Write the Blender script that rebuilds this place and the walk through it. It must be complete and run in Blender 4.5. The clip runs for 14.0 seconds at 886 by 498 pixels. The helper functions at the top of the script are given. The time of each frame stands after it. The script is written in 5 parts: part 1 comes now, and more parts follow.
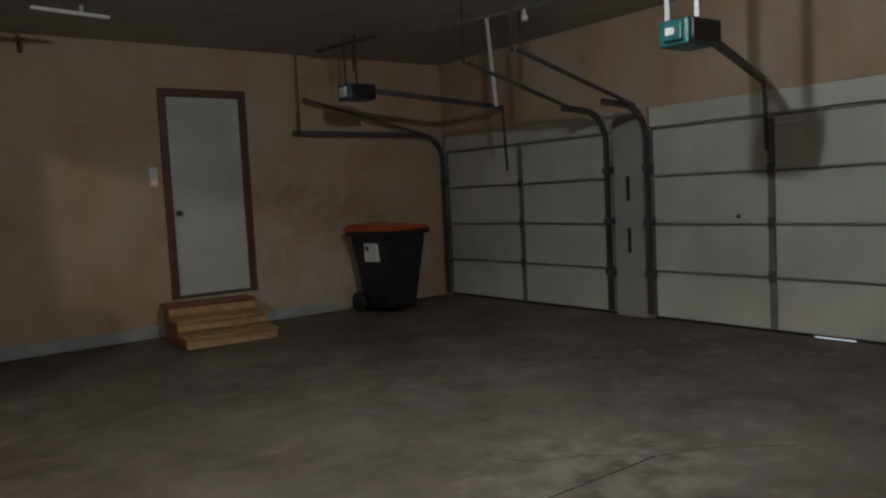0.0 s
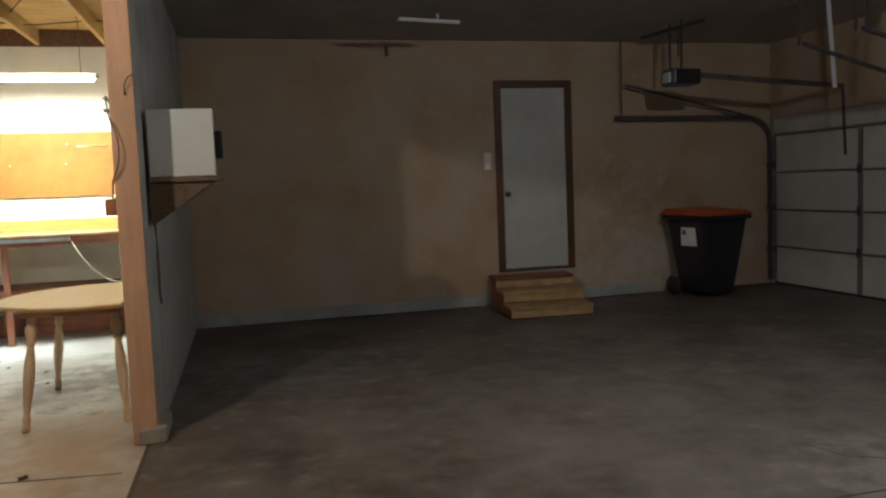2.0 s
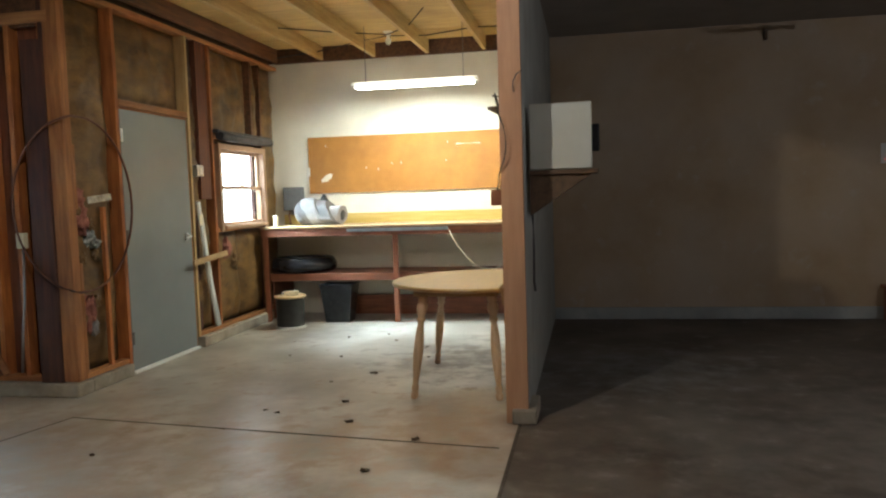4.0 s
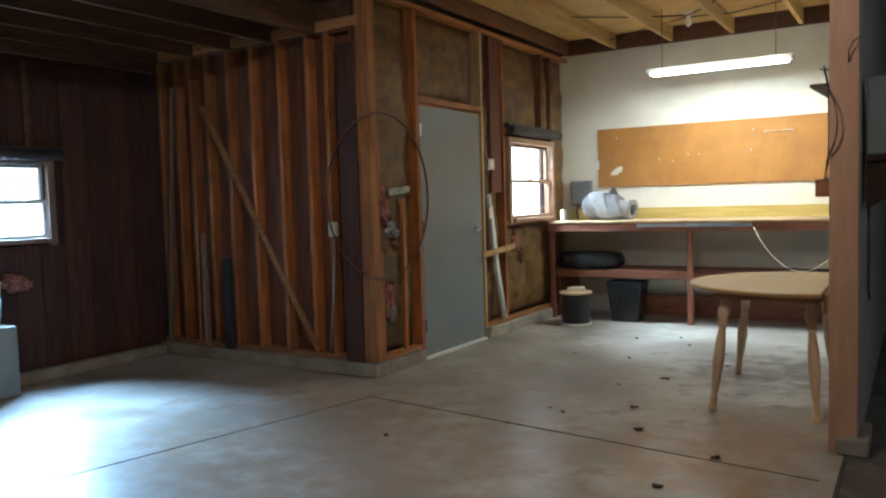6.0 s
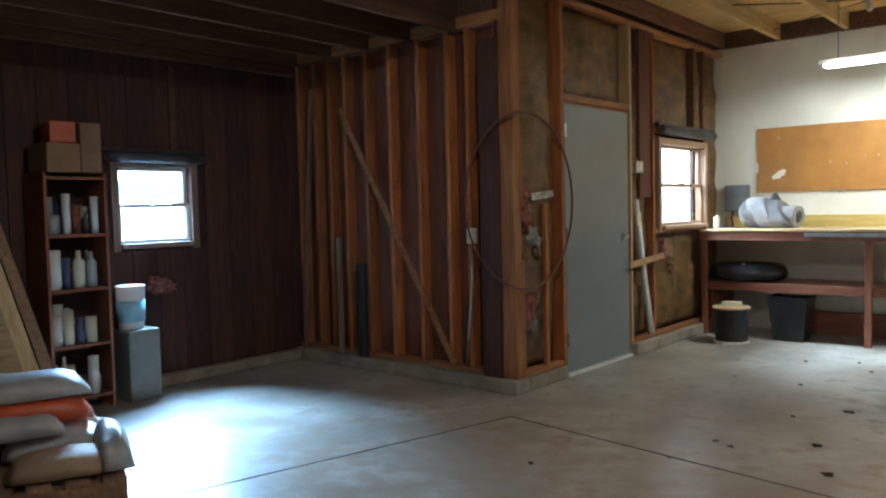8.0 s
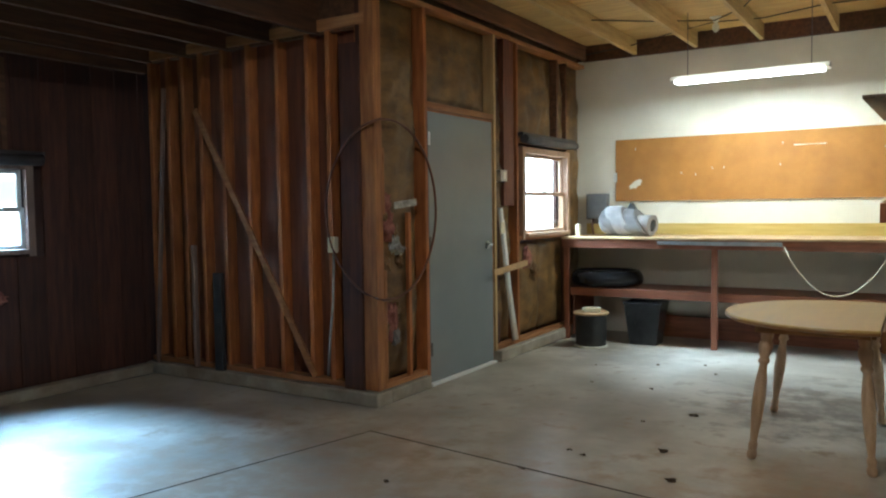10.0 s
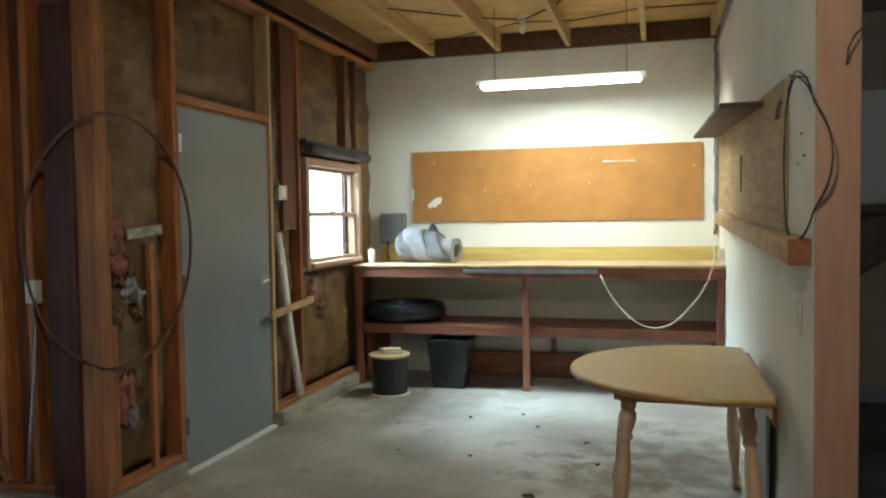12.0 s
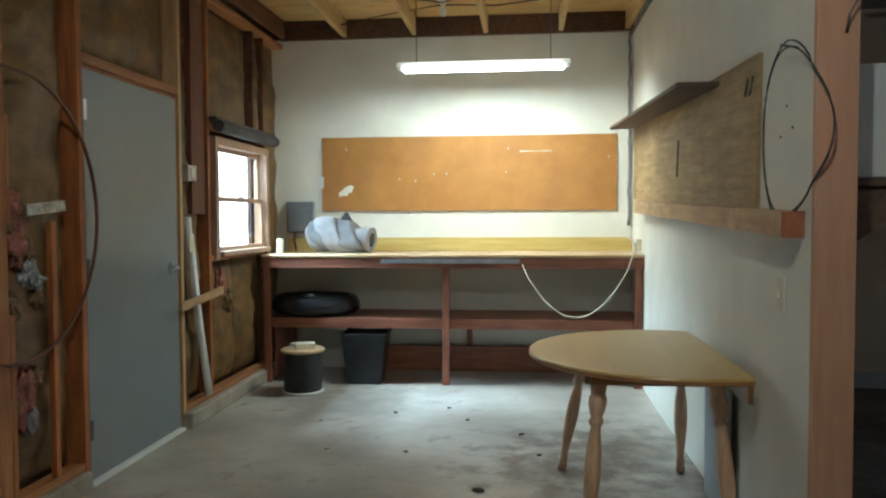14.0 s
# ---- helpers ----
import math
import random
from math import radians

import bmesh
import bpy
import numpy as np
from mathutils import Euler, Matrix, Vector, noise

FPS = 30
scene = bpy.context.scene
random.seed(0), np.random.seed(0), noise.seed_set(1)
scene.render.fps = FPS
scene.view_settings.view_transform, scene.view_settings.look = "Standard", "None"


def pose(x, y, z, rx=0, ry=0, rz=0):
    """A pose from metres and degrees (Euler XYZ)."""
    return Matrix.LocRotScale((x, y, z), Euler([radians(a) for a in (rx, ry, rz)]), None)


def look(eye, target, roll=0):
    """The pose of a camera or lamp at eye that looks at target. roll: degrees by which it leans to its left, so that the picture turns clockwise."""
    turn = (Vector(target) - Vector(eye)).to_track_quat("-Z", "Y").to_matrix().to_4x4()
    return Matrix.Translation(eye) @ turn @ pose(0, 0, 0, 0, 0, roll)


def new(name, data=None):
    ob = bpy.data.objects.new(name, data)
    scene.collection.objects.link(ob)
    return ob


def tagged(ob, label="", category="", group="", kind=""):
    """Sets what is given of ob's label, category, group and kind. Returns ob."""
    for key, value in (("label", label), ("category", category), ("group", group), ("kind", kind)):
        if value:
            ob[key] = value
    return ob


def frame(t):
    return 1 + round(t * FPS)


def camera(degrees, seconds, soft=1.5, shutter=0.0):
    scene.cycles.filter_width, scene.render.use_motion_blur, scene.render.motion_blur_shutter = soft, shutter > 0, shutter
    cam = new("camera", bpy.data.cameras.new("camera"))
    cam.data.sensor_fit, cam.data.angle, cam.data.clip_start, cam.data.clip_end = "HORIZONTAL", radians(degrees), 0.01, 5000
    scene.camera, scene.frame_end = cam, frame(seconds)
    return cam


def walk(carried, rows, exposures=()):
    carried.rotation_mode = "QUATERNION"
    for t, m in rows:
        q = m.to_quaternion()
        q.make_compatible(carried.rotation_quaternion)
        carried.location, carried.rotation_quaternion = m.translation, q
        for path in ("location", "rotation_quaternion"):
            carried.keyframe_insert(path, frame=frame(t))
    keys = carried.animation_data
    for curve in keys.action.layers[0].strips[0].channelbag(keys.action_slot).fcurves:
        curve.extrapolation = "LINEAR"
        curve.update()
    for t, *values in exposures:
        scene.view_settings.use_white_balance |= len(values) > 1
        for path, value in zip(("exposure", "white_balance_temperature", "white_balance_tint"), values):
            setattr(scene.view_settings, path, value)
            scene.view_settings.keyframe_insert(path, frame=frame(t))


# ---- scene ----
cam = camera(60.0, 14.0, soft=2.2)
PATH = [
    (0.0, (3.925, 1.115, 1.29), (5.132, 2.703, 1.144), -2.87),
    (0.5, (3.893, 1.101, 1.278), (5.005, 2.758, 1.131), -2.61),
    (1.0, (3.812, 1.003, 1.262), (4.766, 2.755, 1.115), -2.42),
    (1.5, (3.71, 0.834, 1.309), (4.452, 2.685, 1.151), -2.17),
    (2.0, (3.674, 0.79, 1.342), (4.168, 2.721, 1.177), -2.24),
    (2.5, (3.712, 0.806, 1.366), (3.942, 2.785, 1.197), -2.49),
    (3.0, (3.654, 0.788, 1.335), (3.655, 2.781, 1.172), -2.24),
    (3.5, (3.559, 0.747, 1.332), (3.359, 2.731, 1.172), -1.57),
    (3.7, (3.53, 0.795, 1.321), (3.26, 2.772, 1.169), -1.77),
    (5.8, (3.4, 0.983, 1.31), (2.412, 2.718, 1.189), -0.86),
    (6.0, (3.376, 1.049, 1.284), (2.326, 2.747, 1.159), -1.66),
    (6.5, (3.264, 1.138, 1.266), (2.088, 2.752, 1.152), -1.53),
    (7.0, (3.128, 1.208, 1.259), (1.851, 2.743, 1.155), -1.38),
    (7.2, (3.099, 1.224, 1.26), (1.783, 2.725, 1.156), -1.34),
    (9.3, (3.068, 1.317, 1.343), (1.823, 2.878, 1.231), -1.21),
    (9.5, (3.071, 1.314, 1.332), (1.88, 2.917, 1.225), -1.11),
    (10.0, (3.108, 1.427, 1.345), (2.048, 3.12, 1.236), -0.78),
    (10.5, (3.091, 1.698, 1.378), (2.157, 3.463, 1.267), -0.54),
    (11.0, (2.983, 1.969, 1.393), (2.171, 3.794, 1.29), -0.59),
    (11.5, (2.746, 2.26, 1.431), (2.071, 4.141, 1.335), -0.73),
    (12.0, (2.539, 2.52, 1.427), (1.997, 4.443, 1.343), -0.82),
    (12.5, (2.378, 2.681, 1.421), (1.959, 4.635, 1.336), -0.77),
    (13.0, (2.231, 2.727, 1.385), (1.924, 4.702, 1.302), -0.31),
    (13.5, (2.16, 2.717, 1.347), (1.918, 4.701, 1.265), -0.07),
    (14.0, (2.125, 2.679, 1.321), (1.911, 4.666, 1.239), -0.25),
]
EXPOSURE = ((0.0, 0.84, 6050, 5), (2.0, 0.74, 6150, 6), (3.0, 0.70, 6250, 7), (3.7, 0.58, 6150, 7), (5.8, 0.10, 5600, 8), (10.5, 0.06, 5500, 3), (11.5, 0.06, 5550, 1), (14.0, 0.0, 5300, 1))
walk(cam, [(t, look(eye, target, roll)) for t, eye, target, roll in PATH], EXPOSURE)

# ---- light and exposure ----
world = bpy.data.worlds.new("world")
scene.world = world
world.use_nodes = True
wn = world.node_tree.nodes
sky = wn.new("ShaderNodeTexSky")
sky.sky_type, sky.sun_disc, sky.sun_elevation, sky.sun_rotation = "NISHITA", False, radians(48), radians(160)
world.node_tree.links.new(sky.outputs[0], wn["Background"].inputs[0])
wn["Background"].inputs[1].default_value = 0.12


def lamp(name, kind, loc, energy, color, size=0.1, size_y=None, target=None, spread=180):
    data = bpy.data.lights.new(name, kind)
    data.energy, data.color = energy, color
    if kind == "POINT":
        data.shadow_soft_size = size
    if kind == "SUN":
        data.angle = size
    if kind == "AREA":
        data.shape, data.size, data.size_y, data.spread = "RECTANGLE", size, size_y or size, radians(spread)
    ob = new(name, data)
    ob.matrix_world = look(loc, target) if target else Matrix.Translation(loc)
    return ob


lamp("sun", "SUN", (2.1, -7.6, 10.7), 3.0, (1.0, 0.95, 0.86), radians(0.5), target=(-1, 1, 0))
lamp("daylight_far", "AREA", (-2.50, 4.23, 1.36), 74, (0.42, 0.70, 1.0), 0.54, 0.30, target=(-1.2, 3.6, 0.0), spread=66)
lamp("daylight_near", "AREA", (-1.35, 8.29, 2.55), 225, (0.72, 0.90, 1.0), 1.5, 1.0, target=(0.9, 8.29, 0.45), spread=110)
lamp("tube_light", "AREA", (1.82, 8.46, 2.425), 67, (0.98, 1.0, 0.86), 1.18, 0.06, target=(1.83, 9.1, 0.9))
lamp("workshop_bulb", "POINT", (1.97, 3.2, 2.89), 65, (1.0, 0.93, 0.80), 0.05)
# Added fill lamp that lifts the dim garage; no such source is visible.
lamp("garage_fill", "POINT", (6.3, 3.6, 2.78), 43, (1.0, 0.98, 0.98), 0.05)


# ---- materials ----
def shade(name, dark, light, scale=4.0, stretch=(1, 1, 1), rough=0.7, bump=0.1, metal=0.0, stain=None, amount=0.5,
          stain_scale=0.8, vary=0.0, rough_var=0.1, fine=60.0, spec=0.5):
    m = bpy.data.materials.new(name)
    m.use_nodes = True
    t = m.node_tree
    n, lk = t.nodes, t.links
    b = n["Principled BSDF"]
    tc = n.new("ShaderNodeTexCoord")
    mp = n.new("ShaderNodeMapping")
    mp.inputs["Scale"].default_value = stretch
    lk.new(tc.outputs["Object"], mp.inputs[0])
    if vary:
        info = n.new("ShaderNodeObjectInfo")
        sh = n.new("ShaderNodeVectorMath")
        sh.operation = "MULTIPLY_ADD"
        lk.new(info.outputs["Random"], sh.inputs[0])
        sh.inputs[1].default_value = (37, 23, 51)
        lk.new(tc.outputs["Object"], sh.inputs[2])
        lk.new(sh.outputs[0], mp.inputs[0])
    n1 = n.new("ShaderNodeTexNoise")
    n1.inputs["Scale"].default_value, n1.inputs["Detail"].default_value, n1.inputs["Roughness"].default_value = scale, 6, 0.62
    lk.new(mp.outputs[0], n1.inputs[0])
    r = n.new("ShaderNodeValToRGB")
    r.color_ramp.elements[0].color, r.color_ramp.elements[1].color = (*dark, 1), (*light, 1)
    r.color_ramp.elements[0].position, r.color_ramp.elements[1].position = 0.34, 0.66
    lk.new(n1.outputs[0], r.inputs[0])
    col = r.outputs[0]
    if stain:
        n2 = n.new("ShaderNodeTexNoise")
        n2.inputs["Scale"].default_value, n2.inputs["Detail"].default_value = stain_scale, 5
        lk.new(tc.outputs["Object"], n2.inputs[0])
        r2 = n.new("ShaderNodeValToRGB")
        r2.color_ramp.elements[0].position, r2.color_ramp.elements[1].position = 0.42, 0.78
        r2.color_ramp.elements[1].color = (amount, amount, amount, 1)
        lk.new(n2.outputs[0], r2.inputs[0])
        mx = n.new("ShaderNodeMix")
        mx.data_type = "RGBA"
        lk.new(r2.outputs[0], mx.inputs[0])
        lk.new(col, mx.inputs[6])
        mx.inputs[7].default_value = (*stain, 1)
        col = mx.outputs[2]
    if vary:
        hs = n.new("ShaderNodeHueSaturation")
        mr = n.new("ShaderNodeMapRange")
        mr.inputs[3].default_value, mr.inputs[4].default_value = 1 - vary, 1 + vary
        lk.new(info.outputs["Random"], mr.inputs[0])
        lk.new(mr.outputs[0], hs.inputs["Value"])
        lk.new(col, hs.inputs["Color"])
        col = hs.outputs[0]
    lk.new(col, b.inputs["Base Color"])
    rr = n.new("ShaderNodeMapRange")
    rr.inputs[3].default_value, rr.inputs[4].default_value = max(0.02, rough - rough_var), min(1, rough + rough_var)
    lk.new(n1.outputs[0], rr.inputs[0])
    lk.new(rr.outputs[0], b.inputs["Roughness"])
    b.inputs["Metallic"].default_value = metal
    b.inputs["Specular IOR Level"].default_value = spec
    if bump:
        n3 = n.new("ShaderNodeTexNoise")
        n3.inputs["Scale"].default_value, n3.inputs["Detail"].default_value = fine, 4
        lk.new(mp.outputs[0], n3.inputs[0])
        bp = n.new("ShaderNodeBump")
        bp.inputs["Strength"].default_value, bp.inputs["Distance"].default_value = bump, 0.01
        lk.new(n3.outputs[0], bp.inputs["Height"])
        lk.new(bp.outputs[0], b.inputs["Normal"])
    return m


def glow(name, color, strength):
    m = bpy.data.materials.new(name)
    m.use_nodes = True
    b = m.node_tree.nodes["Principled BSDF"]
    b.inputs["Base Color"].default_value = (0.8, 0.8, 0.8, 1)
    b.inputs["Emission Color"].default_value, b.inputs["Emission Strength"].default_value = (*color, 1), strength
    return m


def glass(name):
    m = bpy.data.materials.new(name)
    m.use_nodes = True
    b = m.node_tree.nodes["Principled BSDF"]
    b.inputs["Base Color"].default_value = (0.96, 0.98, 0.98, 1)
    b.inputs["Transmission Weight"].default_value, b.inputs["Roughness"].default_value, b.inputs["IOR"].default_value = 1, 0.03, 1.45
    return m


GX, GY, GZ = (1.2, 14, 14), (14, 1.2, 14), (14, 14, 1.2)
M = {
    "concrete": shade("concrete_floor", (0.34, 0.305, 0.255), (0.56, 0.52, 0.455), 2.2, rough=0.36, bump=0.06, stain=(0.17, 0.13, 0.095), amount=0.8, stain_scale=1.3, rough_var=0.14, fine=35),
    "concrete_dark": shade("dark_concrete_floor", (0.062, 0.047, 0.037), (0.128, 0.100, 0.080), 2.6, rough=0.6, bump=0.08, stain=(0.24, 0.215, 0.185), amount=0.6, stain_scale=1.7, fine=30),
    "curb": shade("curb_concrete", (0.28, 0.24, 0.19), (0.45, 0.40, 0.32), 5, rough=0.85, bump=0.3, stain=(0.14, 0.10, 0.07), amount=0.6, stain_scale=3),
    "joint": shade("joint_dirt", (0.05, 0.04, 0.03), (0.11, 0.09, 0.07), 20, rough=0.95, bump=0.2),
    "stud_z": shade("fir_stud", (0.26, 0.078, 0.020), (0.48, 0.175, 0.045), 2.2, GZ, 0.6, 0.12, stain=(0.13, 0.04, 0.015), amount=0.5, stain_scale=5, vary=0.22),
    "post": shade("orange_corner_post", (0.22, 0.08, 0.025), (0.42, 0.18, 0.055), 2.2, GZ, 0.6, 0.12, stain=(0.20, 0.07, 0.025), amount=0.5, stain_scale=4),
    "stud_x": shade("fir_plate_long", (0.24, 0.09, 0.028), (0.44, 0.20, 0.07), 2.2, GX, 0.6, 0.12, vary=0.2),
    "stud_y": shade("fir_plate", (0.24, 0.09, 0.028), (0.44, 0.20, 0.07), 2.2, GY, 0.6, 0.12, vary=0.2),
    "pine_z": shade("pine_board", (0.42, 0.26, 0.10), (0.60, 0.42, 0.20), 2.2, GZ, 0.55, 0.1, vary=0.15),
    "pine_y": shade("pine_joist", (0.42, 0.27, 0.10), (0.60, 0.43, 0.19), 2.2, GY, 0.6, 0.1, vary=0.15),
    "pine_x": shade("pine_tread", (0.40, 0.24, 0.10), (0.56, 0.37, 0.18), 2.2, GX, 0.6, 0.1, vary=0.1, stain=(0.12, 0.07, 0.04), amount=0.5, stain_scale=6),
    "joist_old": shade("old_joist", (0.075, 0.032, 0.015), (0.17, 0.075, 0.034), 2.2, GY, 0.7, 0.12, vary=0.25),
    "siding": shade("dark_siding_board", (0.044, 0.014, 0.009), (0.100, 0.034, 0.019), 2.4, GZ, 0.7, 0.15, vary=0.25, stain=(0.03, 0.014, 0.01), amount=0.6, stain_scale=1.2),
    "backing": shade("red_plywood", (0.10, 0.030, 0.013), (0.20, 0.066, 0.027), 2.0, GZ, 0.7, 0.12, vary=0.2),
    "kraft": shade("kraft_paper_batt", (0.085, 0.045, 0.015), (0.245, 0.135, 0.042), 6, (1, 0.7, 1.4), 0.5, 1.0, stain=(0.06, 0.035, 0.015), amount=0.7, stain_scale=3, fine=9),
    "ply_ceiling": shade("plywood_deck", (0.48, 0.31, 0.10), (0.68, 0.47, 0.18), 2.0, GX, 0.65, 0.08, stain=(0.30, 0.16, 0.05), amount=0.5, stain_scale=2.5, vary=0.12),
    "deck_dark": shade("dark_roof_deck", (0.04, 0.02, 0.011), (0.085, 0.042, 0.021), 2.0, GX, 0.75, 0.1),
    "drywall": shade("painted_plaster", (0.70, 0.665, 0.565), (0.81, 0.775, 0.675), 1.4, rough=0.75, bump=0.05, stain=(0.52, 0.47, 0.39), amount=0.45, stain_scale=1.6, fine=90),
    "raw_wall": shade("raw_drywall", (0.44, 0.315, 0.195), (0.55, 0.41, 0.27), 1.2, rough=0.85, bump=0.05, stain=(0.56, 0.48, 0.40), amount=0.6, stain_scale=1.3, fine=70),
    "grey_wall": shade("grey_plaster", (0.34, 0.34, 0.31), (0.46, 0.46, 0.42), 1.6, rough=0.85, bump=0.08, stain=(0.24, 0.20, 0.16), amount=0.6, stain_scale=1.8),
    "garage_ceiling": shade("textured_ceiling", (0.40, 0.37, 0.35), (0.50, 0.47, 0.44), 2.0, rough=0.9, bump=0.4, fine=45),
    "pink_trim": shade("bare_end_post", (0.46, 0.25, 0.145), (0.56, 0.325, 0.20), 2.0, GZ, 0.6, 0.08, stain=(0.40, 0.20, 0.11), amount=0.5, stain_scale=3),
    "grey_door": shade("grey_door_paint", (0.20, 0.225, 0.235), (0.24, 0.265, 0.275), 1.5, rough=0.42, bump=0.03, stain=(0.19, 0.205, 0.205), amount=0.4, stain_scale=2),
    "white_door": shade("white_door_paint", (0.55, 0.55, 0.50), (0.66, 0.66, 0.60), 1.5, rough=0.5, bump=0.03, stain=(0.42, 0.40, 0.34), amount=0.5, stain_scale=2),
    "brown_trim": shade("brown_trim_paint", (0.095, 0.035, 0.02), (0.15, 0.06, 0.035), 4, rough=0.5, bump=0.06),
    "garage_panel": shade("garage_door_panel", (0.60, 0.59, 0.52), (0.70, 0.69, 0.61), 1.2, rough=0.5, bump=0.03, stain=(0.36, 0.33, 0.28), amount=0.5, stain_scale=1.3, vary=0.04),
    "garage_rib": shade("garage_door_rib", (0.15, 0.15, 0.14), (0.22, 0.22, 0.205), 4, rough=0.7, bump=0.03),
    "steel": shade("galvanised_steel", (0.38, 0.40, 0.42), (0.62, 0.64, 0.66), 9, rough=0.35, bump=0.03, metal=0.9),
    "dark_box": shade("grey_enamelled_box", (0.12, 0.12, 0.125), (0.19, 0.19, 0.195), 4, rough=0.5, bump=0.03),
    "dark_steel": shade("tarnished_steel", (0.09, 0.078, 0.08), (0.17, 0.15, 0.15), 9, rough=0.5, bump=0.05, metal=0.6),
    "bright_steel": shade("bright_strap", (0.72, 0.73, 0.76), (0.88, 0.89, 0.92), 9, rough=0.45, bump=0.02, metal=0.15),
    "opener_green": shade("opener_casing", (0.02, 0.10, 0.10), (0.04, 0.16, 0.155), 3, rough=0.35, bump=0.02),
    "opener_blue": shade("blue_opener_casing", (0.05, 0.07, 0.14), (0.08, 0.10, 0.19), 3, rough=0.4, bump=0.02),
    "bin_black": shade("black_bin_plastic", (0.010, 0.010, 0.014), (0.02, 0.02, 0.026), 5, rough=0.42, bump=0.05),
    "bin_orange": shade("orange_lid_plastic", (0.52, 0.07, 0.025), (0.66, 0.11, 0.035), 3, rough=0.45, bump=0.04),
    "plastic_black": shade("black_plastic", (0.012, 0.013, 0.016), (0.025, 0.026, 0.03), 6, rough=0.22, bump=0.02),
    "rubber": shade("black_rubber", (0.012, 0.012, 0.012), (0.03, 0.028, 0.027), 12, rough=0.6, bump=0.1),
    "white_plastic": shade("white_plastic", (0.72, 0.72, 0.69), (0.82, 0.82, 0.79), 3, rough=0.4, bump=0.02),
    "cream": shade("cream_plastic", (0.62, 0.57, 0.42), (0.72, 0.66, 0.50), 3, rough=0.4, bump=0.02),
    "grey_plastic": shade("grey_plastic", (0.30, 0.33, 0.34), (0.40, 0.43, 0.44), 3, rough=0.45, bump=0.02),
    "tub_grey": shade("dull_tub_plastic", (0.16, 0.165, 0.15), (0.24, 0.245, 0.225), 3, rough=0.5, bump=0.03),
    "label_blue": shade("pale_blue_label", (0.22, 0.42, 0.55), (0.34, 0.55, 0.66), 9, rough=0.5, bump=0.0),
    "cork": shade("brown_hardboard", (0.33, 0.140, 0.026), (0.43, 0.20, 0.042), 3.5, rough=0.7, bump=0.06, stain=(0.28, 0.125, 0.04), amount=0.45, stain_scale=2.2),
    "bench_red": shade("red_stained_wood", (0.17, 0.055, 0.028), (0.30, 0.11, 0.055), 2.4, GX, 0.5, 0.1, stain=(0.09, 0.03, 0.015), amount=0.5, stain_scale=4),
    "bench_red_z": shade("red_stained_post", (0.17, 0.055, 0.028), (0.30, 0.11, 0.055), 2.4, GZ, 0.5, 0.1),
    "bench_top": shade("worn_worktop", (0.46, 0.31, 0.15), (0.64, 0.47, 0.27), 2.0, GX, 0.45, 0.08, stain=(0.22, 0.11, 0.05), amount=0.7, stain_scale=3),
    "splash": shade("yellow_splashboard", (0.48, 0.345, 0.09), (0.60, 0.45, 0.15), 2.0, GX, 0.5, 0.05),
    "table_top": shade("varnished_oak_top", (0.49, 0.33, 0.10), (0.59, 0.42, 0.14), 2.2, (7, 1.0, 1), 0.30, 0.02, rough_var=0.05, stain=(0.38, 0.25, 0.08), amount=0.35, stain_scale=2.5),
    "table_edge": shade("oak_edge", (0.30, 0.14, 0.04), (0.42, 0.21, 0.07), 2.2, GX, 0.35, 0.05),
    "table_leg": shade("limed_turned_leg", (0.56, 0.35, 0.20), (0.74, 0.52, 0.34), 2.6, GZ, 0.4, 0.06),
    "peg_ply": shade("weathered_plywood", (0.26, 0.17, 0.065), (0.46, 0.32, 0.15), 2.6, (10, 1.2, 12), 0.7, 0.2, stain=(0.19, 0.12, 0.06), amount=0.5, stain_scale=3),
    "shelf_dark": shade("dark_shelf_board", (0.07, 0.04, 0.022), (0.15, 0.085, 0.045), 2.4, GY, 0.6, 0.1),
    "ledger": shade("pine_ledger", (0.42, 0.26, 0.12), (0.60, 0.40, 0.20), 2.4, GY, 0.6, 0.1, stain=(0.26, 0.12, 0.05), amount=0.7, stain_scale=7),
    "end_grain": shade("sawn_end_grain", (0.25, 0.085, 0.04), (0.36, 0.14, 0.07), 12, rough=0.8, bump=0.1),
    "window_wood": shade("window_casing_wood", (0.27, 0.155, 0.09), (0.42, 0.27, 0.17), 2.4, GZ, 0.5, 0.06, vary=0.1),
    "old_casing": shade("old_casing_wood", (0.16, 0.10, 0.075), (0.28, 0.19, 0.145), 2.4, GZ, 0.6, 0.06),
    "sash": shade("white_vinyl_sash", (0.62, 0.64, 0.64), (0.74, 0.76, 0.76), 3, rough=0.35, bump=0.02),
    "blind": shade("rolled_dark_blind", (0.03, 0.028, 0.03), (0.07, 0.06, 0.06), 8, (1, 1, 1), 0.6, 0.2),
    "bag_white": shade("cement_bag_paper", (0.38, 0.37, 0.35), (0.58, 0.575, 0.56), 6, rough=0.45, bump=0.4, fine=14, vary=0.12),
    "bag_red": shade("red_printed_bag", (0.48, 0.06, 0.018), (0.60, 0.11, 0.03), 5, rough=0.4, bump=0.35, fine=14),
    "bag_brown": shade("kraft_bag_paper", (0.30, 0.20, 0.12), (0.44, 0.31, 0.20), 6, rough=0.7, bump=0.4, fine=14, vary=0.15),
    "pallet": shade("pallet_wood", (0.22, 0.12, 0.06), (0.38, 0.23, 0.12), 2.4, GX, 0.8, 0.2, vary=0.2),
    "cardboard": shade("cardboard", (0.26, 0.14, 0.07), (0.36, 0.21, 0.11), 4, rough=0.85, bump=0.08, vary=0.2),
